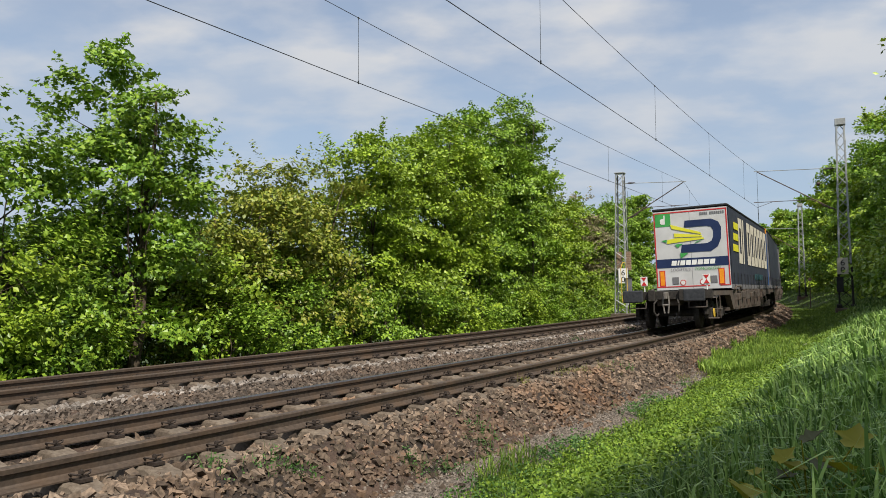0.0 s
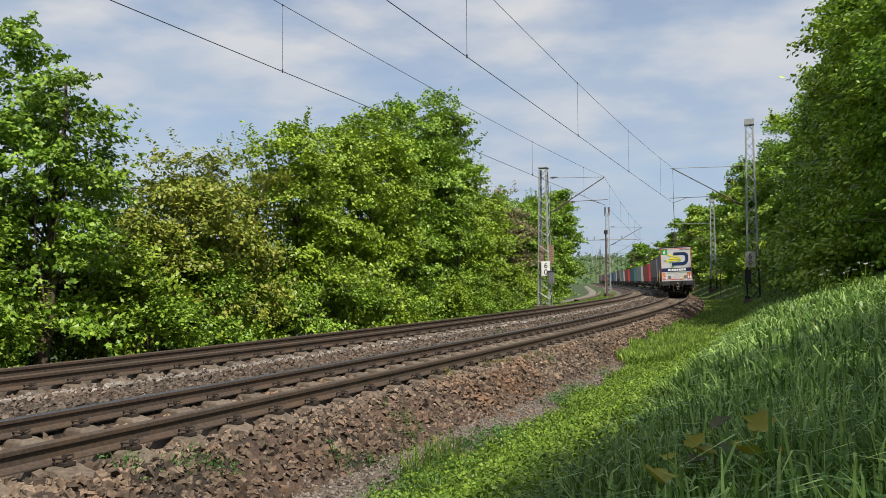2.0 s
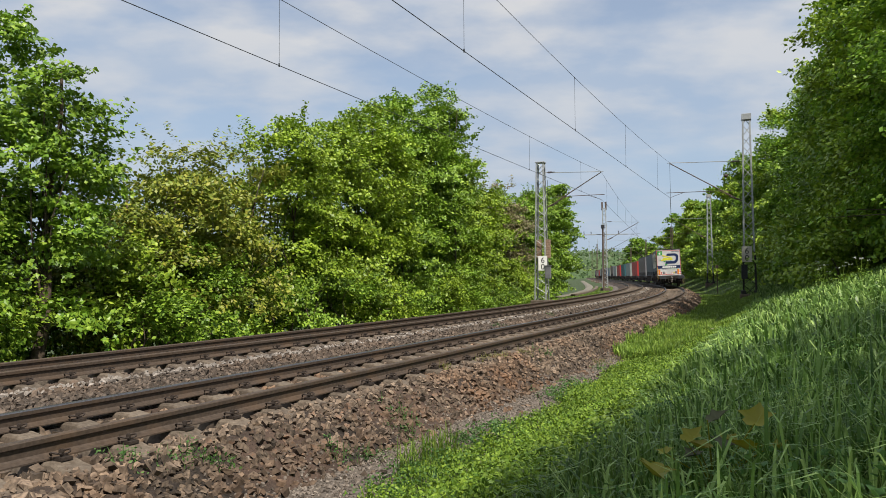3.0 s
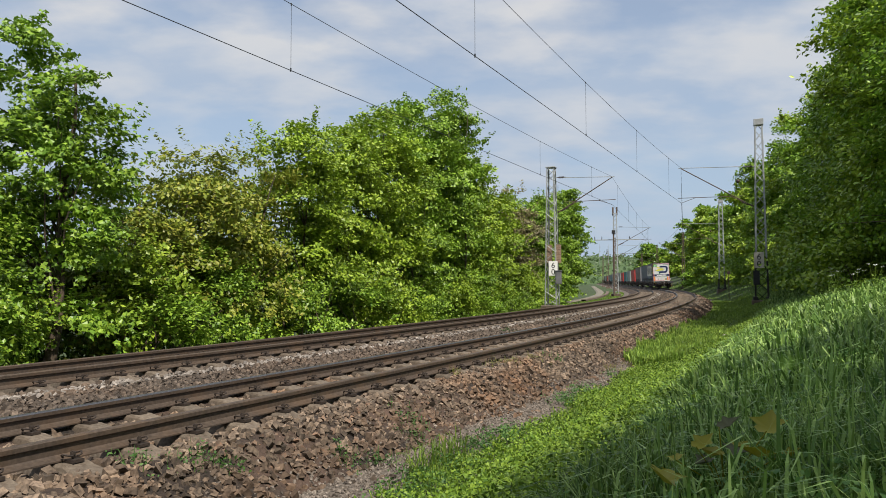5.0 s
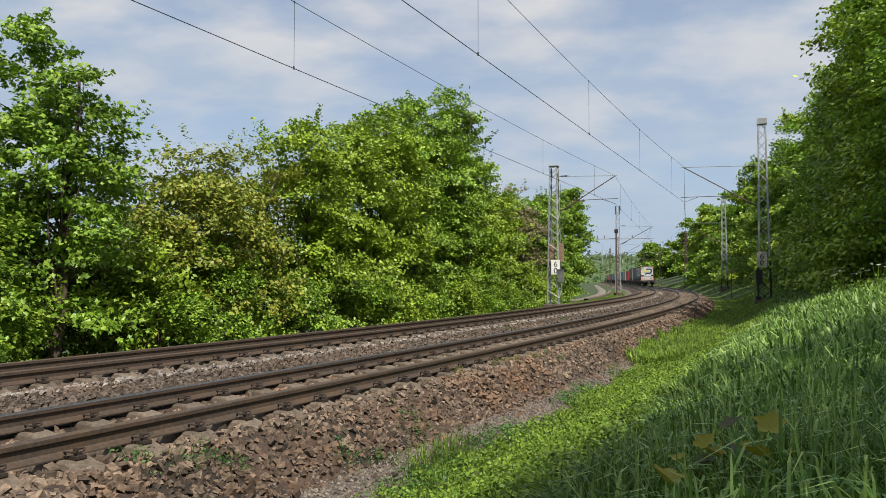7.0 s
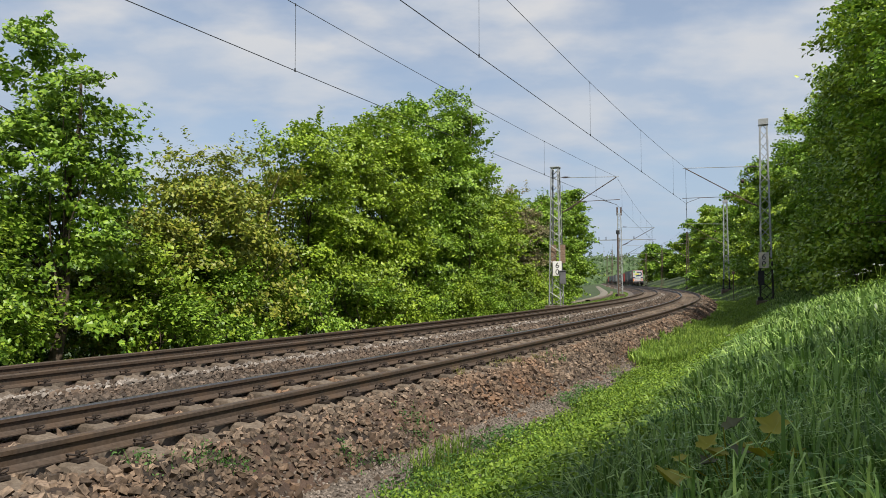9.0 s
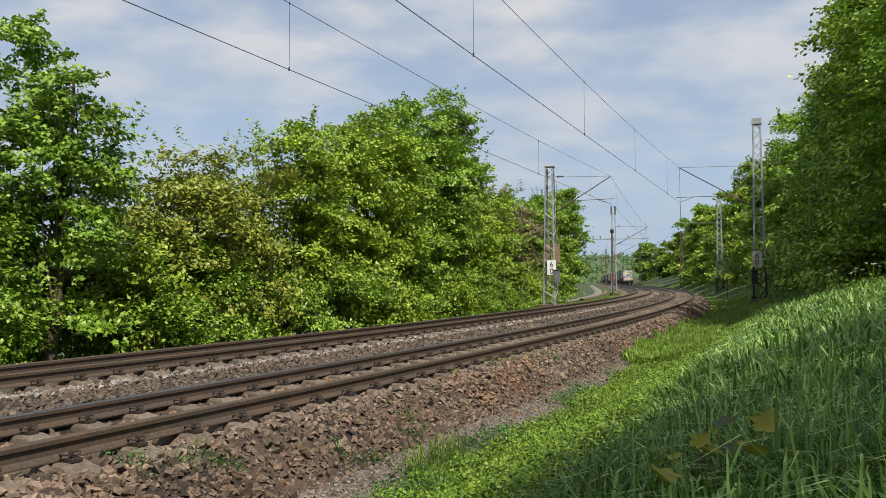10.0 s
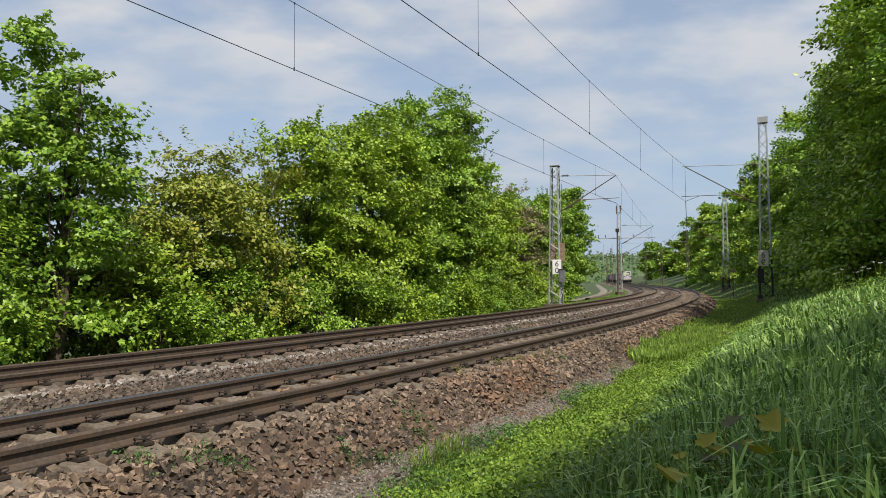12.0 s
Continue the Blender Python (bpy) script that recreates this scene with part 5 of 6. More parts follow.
def make_train():
    loads = ["first", "trailer_slate", "trailer_brown2", "red", "grey", "teal", "red", "grey", "trailer_brown", "grey", "blue", "trailer_slate", "teal", "trailer_brown2", "grey", "red", "trailer_brown", "grey", "trailer_slate", "trailer_brown2"]
    for i, kind in enumerate(loads):
        w, ws = wagon("dark grimy pocket wagon with buffers and tail boards" if i == 0 else "dark grimy pocket wagon in the train", i == 0)
        if i == 0:
            WHEELS.extend(ws)
            l = trailer(REAR, M_SLATE, "slate-blue curtain-sided semi-trailer with white rear doors", M_BOXBLUE, True, 12.2)
        elif kind == "trailer_slate":
            l = trailer(1.2, M_SLATE, "slate-grey curtain-sided semi-trailer on a wagon", None, False, 13.4)
        elif kind == "trailer_brown":
            l = trailer(1.2, M_BROWNTARP, "brown-grey curtain-sided semi-trailer with a red end", M_BOXRED, False, 13.4)
        elif kind == "trailer_brown2":
            l = trailer(1.2, M_BROWNTARP, "brown-grey curtain-sided semi-trailer on a wagon", None, False, 13.6)
        else:
            body = {"grey": M_BOXGREY, "teal": M_BOXTEAL, "red": M_BOXRED, "blue": M_BOXBLUE}[kind]
            l = container(1.6, 12.2, body, {"grey": "pale grey-green", "teal": "teal", "red": "red", "blue": "blue"}[kind] + " corrugated container on a wagon", 2.6)
        TRAIN.append((w, l, i * UNIT - REAR))


make_train()

# ---- far hillside, houses and the far end of the line ----


def hillside():
    rng = np.random.default_rng(90)
    root = tagged(new("backdrop"), "far wooded hillside with scattered trees", "hillside", kind="structure")
    az = np.radians(np.linspace(-75, 62, 160))
    V, F = [], []
    top = 15 + 7 * np.sin(az * 5 + 1) + 4 * np.sin(az * 13) + 2.5 * np.sin(az * 31)
    for k, (r, f) in enumerate(((420, -0.25), (470, 0.35), (540, 0.75), (620, 1.0), (760, 0.9))):
        for a, h in zip(az, top):
            V.append((math.sin(a) * r, math.cos(a) * r, h * f - 2 + rng.uniform(-1, 1) * (k > 0)))
    n = len(az)
    for k in range(4):
        for i in range(n - 1):
            F.append((k * n + i, k * n + i + 1, (k + 1) * n + i + 1, (k + 1) * n + i))
    m = surf("far_woodland", (0.05, 0.09, 0.035), (0.09, 0.14, 0.05), 0.5, 0.95, 0.6, 0, (0.12, 0.15, 0.07), 0.03, 0.6, dist=1.5)
    link_mesh("slope", V, F, m, root, True)
    N = 5200
    a = rng.uniform(az[0], az[-1], N)
    r = rng.uniform(430, 620, N)
    h = np.interp(a, az, top) * np.interp(r, [420, 470, 540, 620], [-0.25, 0.35, 0.75, 1.0]) - 2
    C = np.stack([np.sin(a) * r, np.cos(a) * r, h + rng.uniform(0.5, 3.0, N)], 1)
    out = np.stack([-np.sin(a), -np.cos(a), 0 * a], 1)
    LV, LF = clump_leaves(rng, C, out, 5, 1.4, 2.3)
    woods = new("far_woods", bulk_mesh("far_woods", LV, LF, leaf_material("far_tree_leaves", (0.06, 0.11, 0.04), (0.09, 0.15, 0.05), (0.13, 0.19, 0.07), 0.3)))
    woods.parent = root
    tagged(woods, kind="stuff")
    mw = surf("pale_render", (0.62, 0.60, 0.56), (0.72, 0.70, 0.66), 1, 0.8, 0.1)
    mr = surf("roof_tiles", (0.12, 0.09, 0.08), (0.17, 0.13, 0.11), 3, 0.85, 0.2)
    for i, (deg, rr, z, w) in enumerate(((12.1, 600, 8.5, 9), (12.75, 615, 9.5, 8), (13.4, 620, 9.0, 9), (14.6, 610, 9.5, 8))):
        hs = tagged(new("house"), "small pale house with a tiled roof on the far hillside", "house", "houses on the hillside")
        hs.matrix_basis = pose(math.sin(radians(deg)) * rr, math.cos(radians(deg)) * rr, z, 0, 0, 20 * i)
        bm = bmesh.new()
        box(bm, (-w / 2, -4, -4), (w / 2, 4, 4.5))
        part("wall", bm, mw, hs)
        bm = bmesh.new()
        vs = [bm.verts.new(q) for q in ((-w / 2 - 0.5, -4.6, 4.3), (w / 2 + 0.5, -4.6, 4.3), (w / 2 + 0.5, 4.6, 4.3), (-w / 2 - 0.5, 4.6, 4.3), (-w / 2 - 0.5, 0, 7.6), (w / 2 + 0.5, 0, 7.6))]
        for f in ((0, 1, 5, 4), (2, 3, 4, 5), (0, 4, 3), (1, 2, 5), (0, 3, 2, 1)):
            bm.faces.new([vs[k] for k in f])
        part("roof", bm, mr, hs)
        for k in range(3):
            bm = bmesh.new()
            box(bm, (-w / 2 + 1.2 + k * (w - 3) / 2, -4.06, 0.8), (-w / 2 + 2.4 + k * (w - 3) / 2, -4.0, 2.6))
            part("window", bm, M_BLACK, hs)
    for deg, rr, z in ((12.25, 520, 10), (12.9, 500, 9)):
        pl = tagged(new("radio_mast"), "thin grey radio mast on the far hillside", "mast", "radio masts")
        pl.matrix_basis = pose(math.sin(radians(deg)) * rr, math.cos(radians(deg)) * rr, z)
        bm = bmesh.new()
        rod(bm, (0, 0, -4), (0, 0, 17), 0.2, 6, 0.08)
        part("pole", bm, M_GALV, pl)
        for zz in (12, 15):
            bm = bmesh.new()
            box(bm, (-0.6, -0.1, zz), (0.6, 0.1, zz + 0.2))
            part("crossarm", bm, M_GALV, pl)


hillside()


def lineside_bits():
    # concrete cable trough along the far side
    tagged(strip("cable_trough", [(-8.75, -0.62), (-8.75, -0.40), (-8.35, -0.40), (-8.35, -0.62)], np.arange(60, 118, 2.0), M_SLEEPER), "pale concrete cable trough beside the tracks", "cable trough", kind="structure")
    tagged(strip("access_path", [(-10.3, -0.70), (-10.0, -0.55), (-9.4, -0.52), (-9.1, -0.56)], np.arange(56, 260, 2.0), surf("pale_path_gravel", (0.13, 0.115, 0.09), (0.23, 0.205, 0.17), 8, 0.95, 0.4, 0, (0.2, 0.19, 0.12), 0.6, 0.5), closed=False),
           "pale gravel access path beside the tracks", "path", kind="structure")
    # tensioning weights and a box on the nearest grey mast
    p = at(38.2, -6.55, 0)
    tw = tagged(new("tension_weights"), "stack of brown cast weights hanging beside a mast", "weights")
    tw.matrix_basis = Matrix.Translation((p.x, p.y, 1.75)) @ Matrix.Rotation(heading(38), 4, "Z")
    for cx in (-0.42, 0.12):
        for k in range(11):
            bm = bmesh.new()
            box(bm, (cx - 0.13, -0.15, k * 0.10 + 0.55), (cx + 0.13, 0.15, k * 0.10 + 0.64), bevel=0.012)
            part("weight", bm, M_TAN, tw)
        bm = bmesh.new()
        rod(bm, (cx, 0, 0.5), (cx, 0, 5.2), 0.012, 5)
        part("wire_rope", bm, M_WIRE, tw)
    for s, lat, z, mat in ((37.8, -6.35, 1.45, M_GREYTARP), (39.3, 4.36, 1.38, M_BLACK)):
        b = tagged(new("switch_box"), "dark metal switch box fixed to a mast", "box", "boxes on masts")
        b.matrix_basis = Matrix.Translation(at(s, lat, z)) @ Matrix.Rotation(heading(s), 4, "Z")
        bm = bmesh.new()
        box(bm, (-0.16, -0.12, -0.38), (0.16, 0.12, 0.38), bevel=0.02)
        part("case", bm, mat, b)
        bm = bmesh.new()
        box(bm, (-0.19, -0.15, 0.38), (0.19, 0.15, 0.41), bevel=0.01)
        part("lid", bm, mat, b)
    # plain dark pole beside the second mast
    p = at(80.0, -7.2, 0)
    q = tagged(new("cable_pole"), "plain dark pole with a cable head beside a mast", "pole")
    q.matrix_basis = Matrix.Translation((p.x, p.y, -0.6))
    bm = bmesh.new()
    rod(bm, (0, 0, -0.2), (0, 0, 7.4), 0.11, 10, 0.09)
    part("pole", bm, M_RUSTY, q)
    bm = bmesh.new()
    box(bm, (-0.18, -0.18, 7.2), (0.18, 0.18, 7.6), bevel=0.03)
    part("cable_head", bm, M_BLACK, q)
    # small round-headed post
    p = at(64, 3.6, 0)
    q = tagged(new("signal_post"), "slim grey post with a small round plate", "post")
    q.matrix_basis = Matrix.Translation((p.x, p.y, -0.5)) @ Matrix.Rotation(-0.4, 4, "Z")
    bm = bmesh.new()
    rod(bm, (0, 0, -0.2), (0, 0, 2.4), 0.035, 8)
    part("pole", bm, M_RUSTY, q)
    bm = bmesh.new()
    rod(bm, (0, -0.05, 2.45), (0, -0.03, 2.45), 0.15, 18)
    part("plate", bm, M_RUSTY, q)
    # pale stones lying in the shade at the foot of the bank
    for k, (s, lat, r) in enumerate(((18.0, 3.75, 0.14), (18.25, 3.9, 0.11), (18.5, 3.5, 0.10))):
        bm = bmesh.new()
        bmesh.ops.create_icosphere(bm, subdivisions=2, radius=r)
        for v in bm.verts:
            v.co *= 0.85 + 0.3 * noise.noise(v.co * 9 + Vector((k, 0, 0)))
            v.co.z *= 0.55
        me = bpy.data.meshes.new("boulder")
        bm.to_mesh(me)
        bm.free()
        me.materials.append(M_PALE)
        o = tagged(new("boulder", me), "pale rough boulder lying in the grass", "boulder", "boulders in the grass")
        o.matrix_basis = Matrix.Translation(at(s, lat, float(ground_z(np.array(s), np.array(lat))) + r * 0.35))


M_TAN = surf("brown_cast_weights", (0.24, 0.16, 0.11), (0.34, 0.24, 0.17), 12, 0.85, 0.2)
lineside_bits()

# ---- grass, herbs and weeds ----


def blades(rng, s, lat, length, width, lean, up=0.0):
    """Curved blades, five triangles each, rooted at (s, lat)."""
    n = len(s)
    x, y = plan(s, lat)
    z = ground_z(s, lat) - 0.02 + up
    p = np.stack([x, y, z], 1)
    a = rng.uniform(0, 2 * np.pi, n)
    d = np.stack([np.cos(a), np.sin(a), 0 * a], 1)
    w = np.stack([-np.sin(a + rng.normal(size=n) * 0.5), np.cos(a), 0 * a], 1)
    L, W, K = length[:, None], width[:, None], lean[:, None]
    zz = np.array([0, 0, 1.0])
    q1 = p + zz * L * 0.42 + d * L * K * 0.12
    q2 = p + zz * L * (0.80 - 0.10 * K) + d * L * K * 0.42
    q3 = p + zz * L * (0.98 - 0.38 * K) + d * L * K * 0.85
    V = np.stack([p - w * W * 0.5, p + w * W * 0.5, q1 - w * W * 0.55, q1 + w * W * 0.55, q2 - w * W * 0.38, q2 + w * W * 0.38, q3], 1).reshape(-1, 3)
    b = np.arange(n)[:, None] * 7
    F = np.concatenate([b + np.array([t]) for t in ([0, 1, 3], [0, 3, 2], [2, 3, 5], [2, 5, 4], [4, 5, 6])], 0)
    return V, F


# plan distance from the camera, which stands over the origin
def camera_distance(s, lat):
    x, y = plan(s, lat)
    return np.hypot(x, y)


def grow():
    rng = np.random.default_rng(7)
    # tall grass on the bank: thick by the camera, thinner and coarser away from it
    S, L = [], []
    for s0, s1, l0, l1, n in ((-14, -6.5, 4.0, 11, 3000), (-6.5, -3, 3.7, 9.5, 4000), (-3, 2, 4.3, 8.0, 26000), (2, 10, 3.9, 8.5, 36000), (10, 24, 3.7, 9.5, 26000), (24, 60, 3.2, 8.5, 16000), (60, 150, 2.6, 8.0, 13000)):
        S.append(rng.uniform(s0, s1, n))
        L.append(rng.uniform(l0, l1, n))
    s, l = np.concatenate(S), np.concatenate(L)
    d = camera_distance(s, l)
    x, y = plan(s, l)
    tuft = waves(x * 1.4, y * 1.4, 4)
    edge = np.interp(s, [-6, -4, -2.5, -1, 2, 5, 14, 24], [6.2, 5.6, 5.35, 5.1, 4.7, 4.45, 4.5, 4.3]) + 0.15 * np.sin(s * 1.3) + 0.15 * np.sin(s * 3.1)
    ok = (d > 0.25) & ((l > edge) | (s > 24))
    s, l, d, tuft, edge = s[ok], l[ok], d[ok], tuft[ok], edge[ok]
    n = len(s)
    length = (0.25 + 0.09 * tuft + rng.normal(size=n) * 0.07).clip(0.1, 0.6)
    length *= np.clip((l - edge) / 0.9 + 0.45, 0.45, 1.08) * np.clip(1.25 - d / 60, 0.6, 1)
    # cut short close to the camera so that blades stay below its view
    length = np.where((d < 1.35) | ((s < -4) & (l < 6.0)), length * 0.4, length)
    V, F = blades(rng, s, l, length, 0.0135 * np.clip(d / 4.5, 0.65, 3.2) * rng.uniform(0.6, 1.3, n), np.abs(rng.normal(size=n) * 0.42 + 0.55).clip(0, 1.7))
    tagged(new("tall_grass", bulk_mesh("tall_grass", V, F, M_GRASS_TALL)), "tall green grass covering the bank", "grass", kind="stuff")
    # fresh short grass on the flat strip and at the far lineside
    S, L = [], []
    for s0, s1, l0, l1, n in ((-4, 6, 2.55, 4.2, 5000), (6, 14, 2.45, 4.3, 8000), (12, 27, 1.75, 4.6, 22000), (2.3, 3.5, 2.45, 2.8, 380), (27, 60, 1.95, 5.0, 18000), (60, 200, 2.0, 5.0, 9000), (30, 110, -10.5, -6.3, 12000), (-2, 30, -9.2, -6.2, 5000)):
        S.append(rng.uniform(s0, s1, n))
        L.append(rng.uniform(l0, l1, n))
    s, l = np.concatenate(S), np.concatenate(L)
    d = camera_distance(s, l)
    patch = waves(*plan(s, l), 6)
    edge = np.interp(s, [-4, 8, 12, 14, 26, 30], [2.65, 2.6, 2.4, 1.95, 1.9, 2.05]) + 0.15 * np.sin(s * 2.3) + 0.1 * np.sin(s * 6.1)
    # none within 1.6 m of the camera, so its view stays clear
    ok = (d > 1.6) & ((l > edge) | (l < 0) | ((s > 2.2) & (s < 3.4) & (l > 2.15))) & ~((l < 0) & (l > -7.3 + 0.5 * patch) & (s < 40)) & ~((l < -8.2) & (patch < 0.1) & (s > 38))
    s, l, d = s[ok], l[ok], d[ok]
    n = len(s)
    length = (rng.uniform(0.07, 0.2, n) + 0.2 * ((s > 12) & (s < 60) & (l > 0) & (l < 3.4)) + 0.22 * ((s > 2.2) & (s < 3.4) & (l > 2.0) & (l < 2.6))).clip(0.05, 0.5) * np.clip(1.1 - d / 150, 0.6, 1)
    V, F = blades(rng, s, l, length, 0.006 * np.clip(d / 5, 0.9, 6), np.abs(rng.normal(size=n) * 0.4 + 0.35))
    tagged(new("fresh_grass", bulk_mesh("fresh_grass", V, F, M_GRASS_LIT)), "short bright green grass beside the gravel strip", "grass", kind="stuff")
    # leafy herbs on the strip
    for name, mat, n, leaf, ranges, lab, seed in (
            ("herbs", M_HERB, 15000, 0.05, ((-4.5, 6, 2.7, 5.3), (6, 15, 2.6, 4.5)), "bright yellow-green leafy herbs on the lineside strip", 8),
            ("bluish_herbs", M_HERB_BLUE, 520, 0.05, ((6.6, 8.4, 2.25, 2.75), (3.4, 5.0, 2.4, 2.85), (1.5, 3.0, 2.5, 3.0)), "low bluish-green herbs at the edge of the gravel", 9)):
        rng = np.random.default_rng(seed)
        S, L = [], []
        for s0, s1, l0, l1 in ranges:
            S.append(rng.uniform(s0, s1, n // len(ranges)))
            L.append(rng.uniform(l0, l1, n // len(ranges)))
        s, l = np.concatenate(S), np.concatenate(L)
        edge = np.interp(s, [-4, 8, 14], [2.75, 2.65, 2.45]) + 0.15 * np.sin(s * 2.3) + 0.1 * np.sin(s * 6.1)
        ok = (camera_distance(s, l) > 1.8) & ((l > edge) | (mat is M_HERB_BLUE))
        s, l = s[ok], l[ok]
        x, y = plan(s, l)
        C = np.stack([x, y, ground_z(s, l) + rng.uniform(0.0, 0.15, len(s)) * (1 + 0.5 * waves(x * 4, y * 4, 1))], 1)
        out = rng.normal(size=C.shape) * 0.5
        V, F = clump_leaves(rng, C, out, 8, 0.04, leaf * 0.66)
        tagged(new(name, bulk_mesh(name, V, F, mat)), lab, "herbs", kind="stuff")
    # single weeds growing out of the ballast
    spots = [(6.3, 0.98, "dry"), (7.6, 1.05, "dry"), (8.0, 1.15, "dry"), (8.9, 1.3, "dry"), (9.6, 1.45, "green"), (3.7, 1.75, "green"), (3.5, 1.9, "green"), (0.35, 1.22, "green"), (0.75, 1.42, "green"), (1.0, 1.55, "green"), (2.3, 1.85, "green"),
             (2.6, 2.0, "green"), (11.2, 2.2, "dry"), (12.2, 2.25, "dry"), (10.4, 2.3, "green"), (15.2, -1.75, "green"), (21.0, -1.9, "green"), (18.8, -0.2, "green")]
    for k, (s, lat, kind) in enumerate(spots):
        rng = np.random.default_rng(400 + k)
        n = 20
        ss, ll = s + rng.normal(size=n) * 0.09, lat + rng.normal(size=n) * 0.09
        x, y = plan(ss, ll)
        zb = np.maximum(ground_z(ss, ll), bed_z(ll)) + 0.01
        C = np.stack([x, y, zb + rng.uniform(0.0, 0.10, n)], 1)
        V, F = clump_leaves(rng, C, rng.normal(size=C.shape) * 0.4, 5, 0.03, 0.03)
        B, G = blades(rng, ss, ll, rng.uniform(0.08, 0.26, n), np.full(n, 0.005), np.abs(rng.normal(size=n) * 0.4 + 0.3))
        B[:, 2] += np.repeat(np.maximum(0, bed_z(ll) - ground_z(ss, ll)), 7)
        root = tagged(new("weed"), "small dry yellowish weed in the ballast" if kind == "dry" else "small green weed growing out of the ballast", "weed", "weeds in the ballast")
        for nm, v, f in (("foliage", V, F), ("grass_tuft", B, G)):
            o = new(nm, bulk_mesh(nm, v, f, M_WEED if kind == "dry" else M_HERB_BLUE))
            o.parent = root
            tagged(o, kind="stuff")
    seedling()


def lobed_leaf(width, cup):
    """A five-lobed maple leaf in its own plane, stalk end at the origin, tip along y."""
    rim = [(0.0, 0.0), (0.20, -0.06), (0.34, 0.10), (0.27, 0.22), (0.52, 0.42), (0.36, 0.50), (0.24, 0.56), (0.13, 0.74), (0.0, 1.0)]
    rim += [(-x, y) for x, y in rim[-2:0:-1]]
    V = [(0, 0.38 * width, -cup * width)] + [(x * width, y * width, cup * width * (abs(x) - 0.2) * 1.2) for x, y in rim]
    return V, [(0, i + 1, (i + 1) % len(rim) + 1) for i in range(len(rim))]


def seedling():
    """A young plant with yellow-brown leaves, and withered ones, in the tall grass."""
    sap = tagged(new("seedling"), "young plant with yellowish-brown lobed leaves in the grass", "plant")
    foot = Vector((0.93, 2.42, 0.50))
    for k, (x, y, z, w, withered) in enumerate(((1.16, 2.62, 0.76, 0.115, 0), (1.15, 2.55, 0.70, 0.105, 0), (0.76, 2.55, 0.65, 0.12, 0), (0.90, 2.60, 0.71, 0.08, 0), (0.98, 2.58, 0.69, 0.085, 0),
                                                (1.05, 2.62, 0.71, 0.08, 1), (1.02, 2.70, 0.76, 0.075, 1), (1.09, 2.66, 0.69, 0.08, 0), (0.97, 2.66, 0.66, 0.07, 1), (1.20, 2.60, 0.68, 0.07, 0), (0.83, 2.62, 0.66, 0.06, 0))):
        V, F = lobed_leaf(w, 0.22)
        o = link_mesh("leaf", V, F, M_WITHERED if withered else M_BROWN_LEAF, sap, True)
        x, y, z = 0.88 * x, 0.88 * y, 0.88 * (z - 1.30) + 1.23
        o.matrix_basis = Matrix.Translation((x, y, z)) @ Matrix.Rotation(k * 1.9 - 0.6, 4, "Z") @ Matrix.Rotation(0.55 - 0.35 * (k % 3), 4, "X") @ Matrix.Rotation(0.3 * math.sin(k * 2.3), 4, "Y")
        tv, tf = [], []
        e = Vector((x, y, z))
        tube(tv, tf, [foot, foot.lerp(e, 0.5) + Vector((0, 0, 0.02)), e], [0.004, 0.003, 0.002], 4)
        link_mesh("stalk", tv, tf, M_BROWN_LEAF, sap)


def cow_parsley():
    """White flower heads on thin stems at the top of the bank, under the trees."""
    for k, (s, lat, h) in enumerate(((19.5, 6.6, 0.75), (20.6, 6.4, 0.9), (21.8, 6.9, 0.8), (17.6, 6.9, 0.7), (23.5, 6.3, 0.95), (16.2, 7.2, 0.7))):
        rng = np.random.default_rng(700 + k)
        root = tagged(new("cow_parsley"), "tall wild herb with white flower heads on the bank", "herb", "flowering herbs on the bank")
        root.matrix_basis = Matrix.Translation(at(s, lat, float(ground_z(np.array(s), np.array(lat)))))
        tips = [Vector((rng.normal() * 0.14, rng.normal() * 0.14, h * rng.uniform(0.8, 1.1))) for _ in range(4)]
        for e in tips:
            tv, tf = [], []
            tube(tv, tf, [Vector((0, 0, 0)), Vector((e.x * 0.3, e.y * 0.3, h * 0.5)), e], [0.006, 0.005, 0.003], 4)
            link_mesh("stem", tv, tf, M_HERB, root)
            C = np.array([tuple(e + Vector((rng.normal() * 0.028, rng.normal() * 0.028, rng.normal() * 0.008))) for _ in range(9)])
            V, F = clump_leaves(rng, C, np.zeros_like(C), 4, 0.006, 0.013)
            tagged(new("flower_head", bulk_mesh("flower_head", V, F, M_WHITE)), "white umbel", kind="stuff").parent = root
        C = np.stack([rng.normal(size=26) * 0.13, rng.normal(size=26) * 0.13, rng.uniform(0.1, h * 0.7, 26)], 1)
        V, F = clump_leaves(rng, C, C * 0, 6, 0.04, 0.06)
        tagged(new("foliage", bulk_mesh("foliage", V, F, M_HERB)), kind="stuff").parent = root


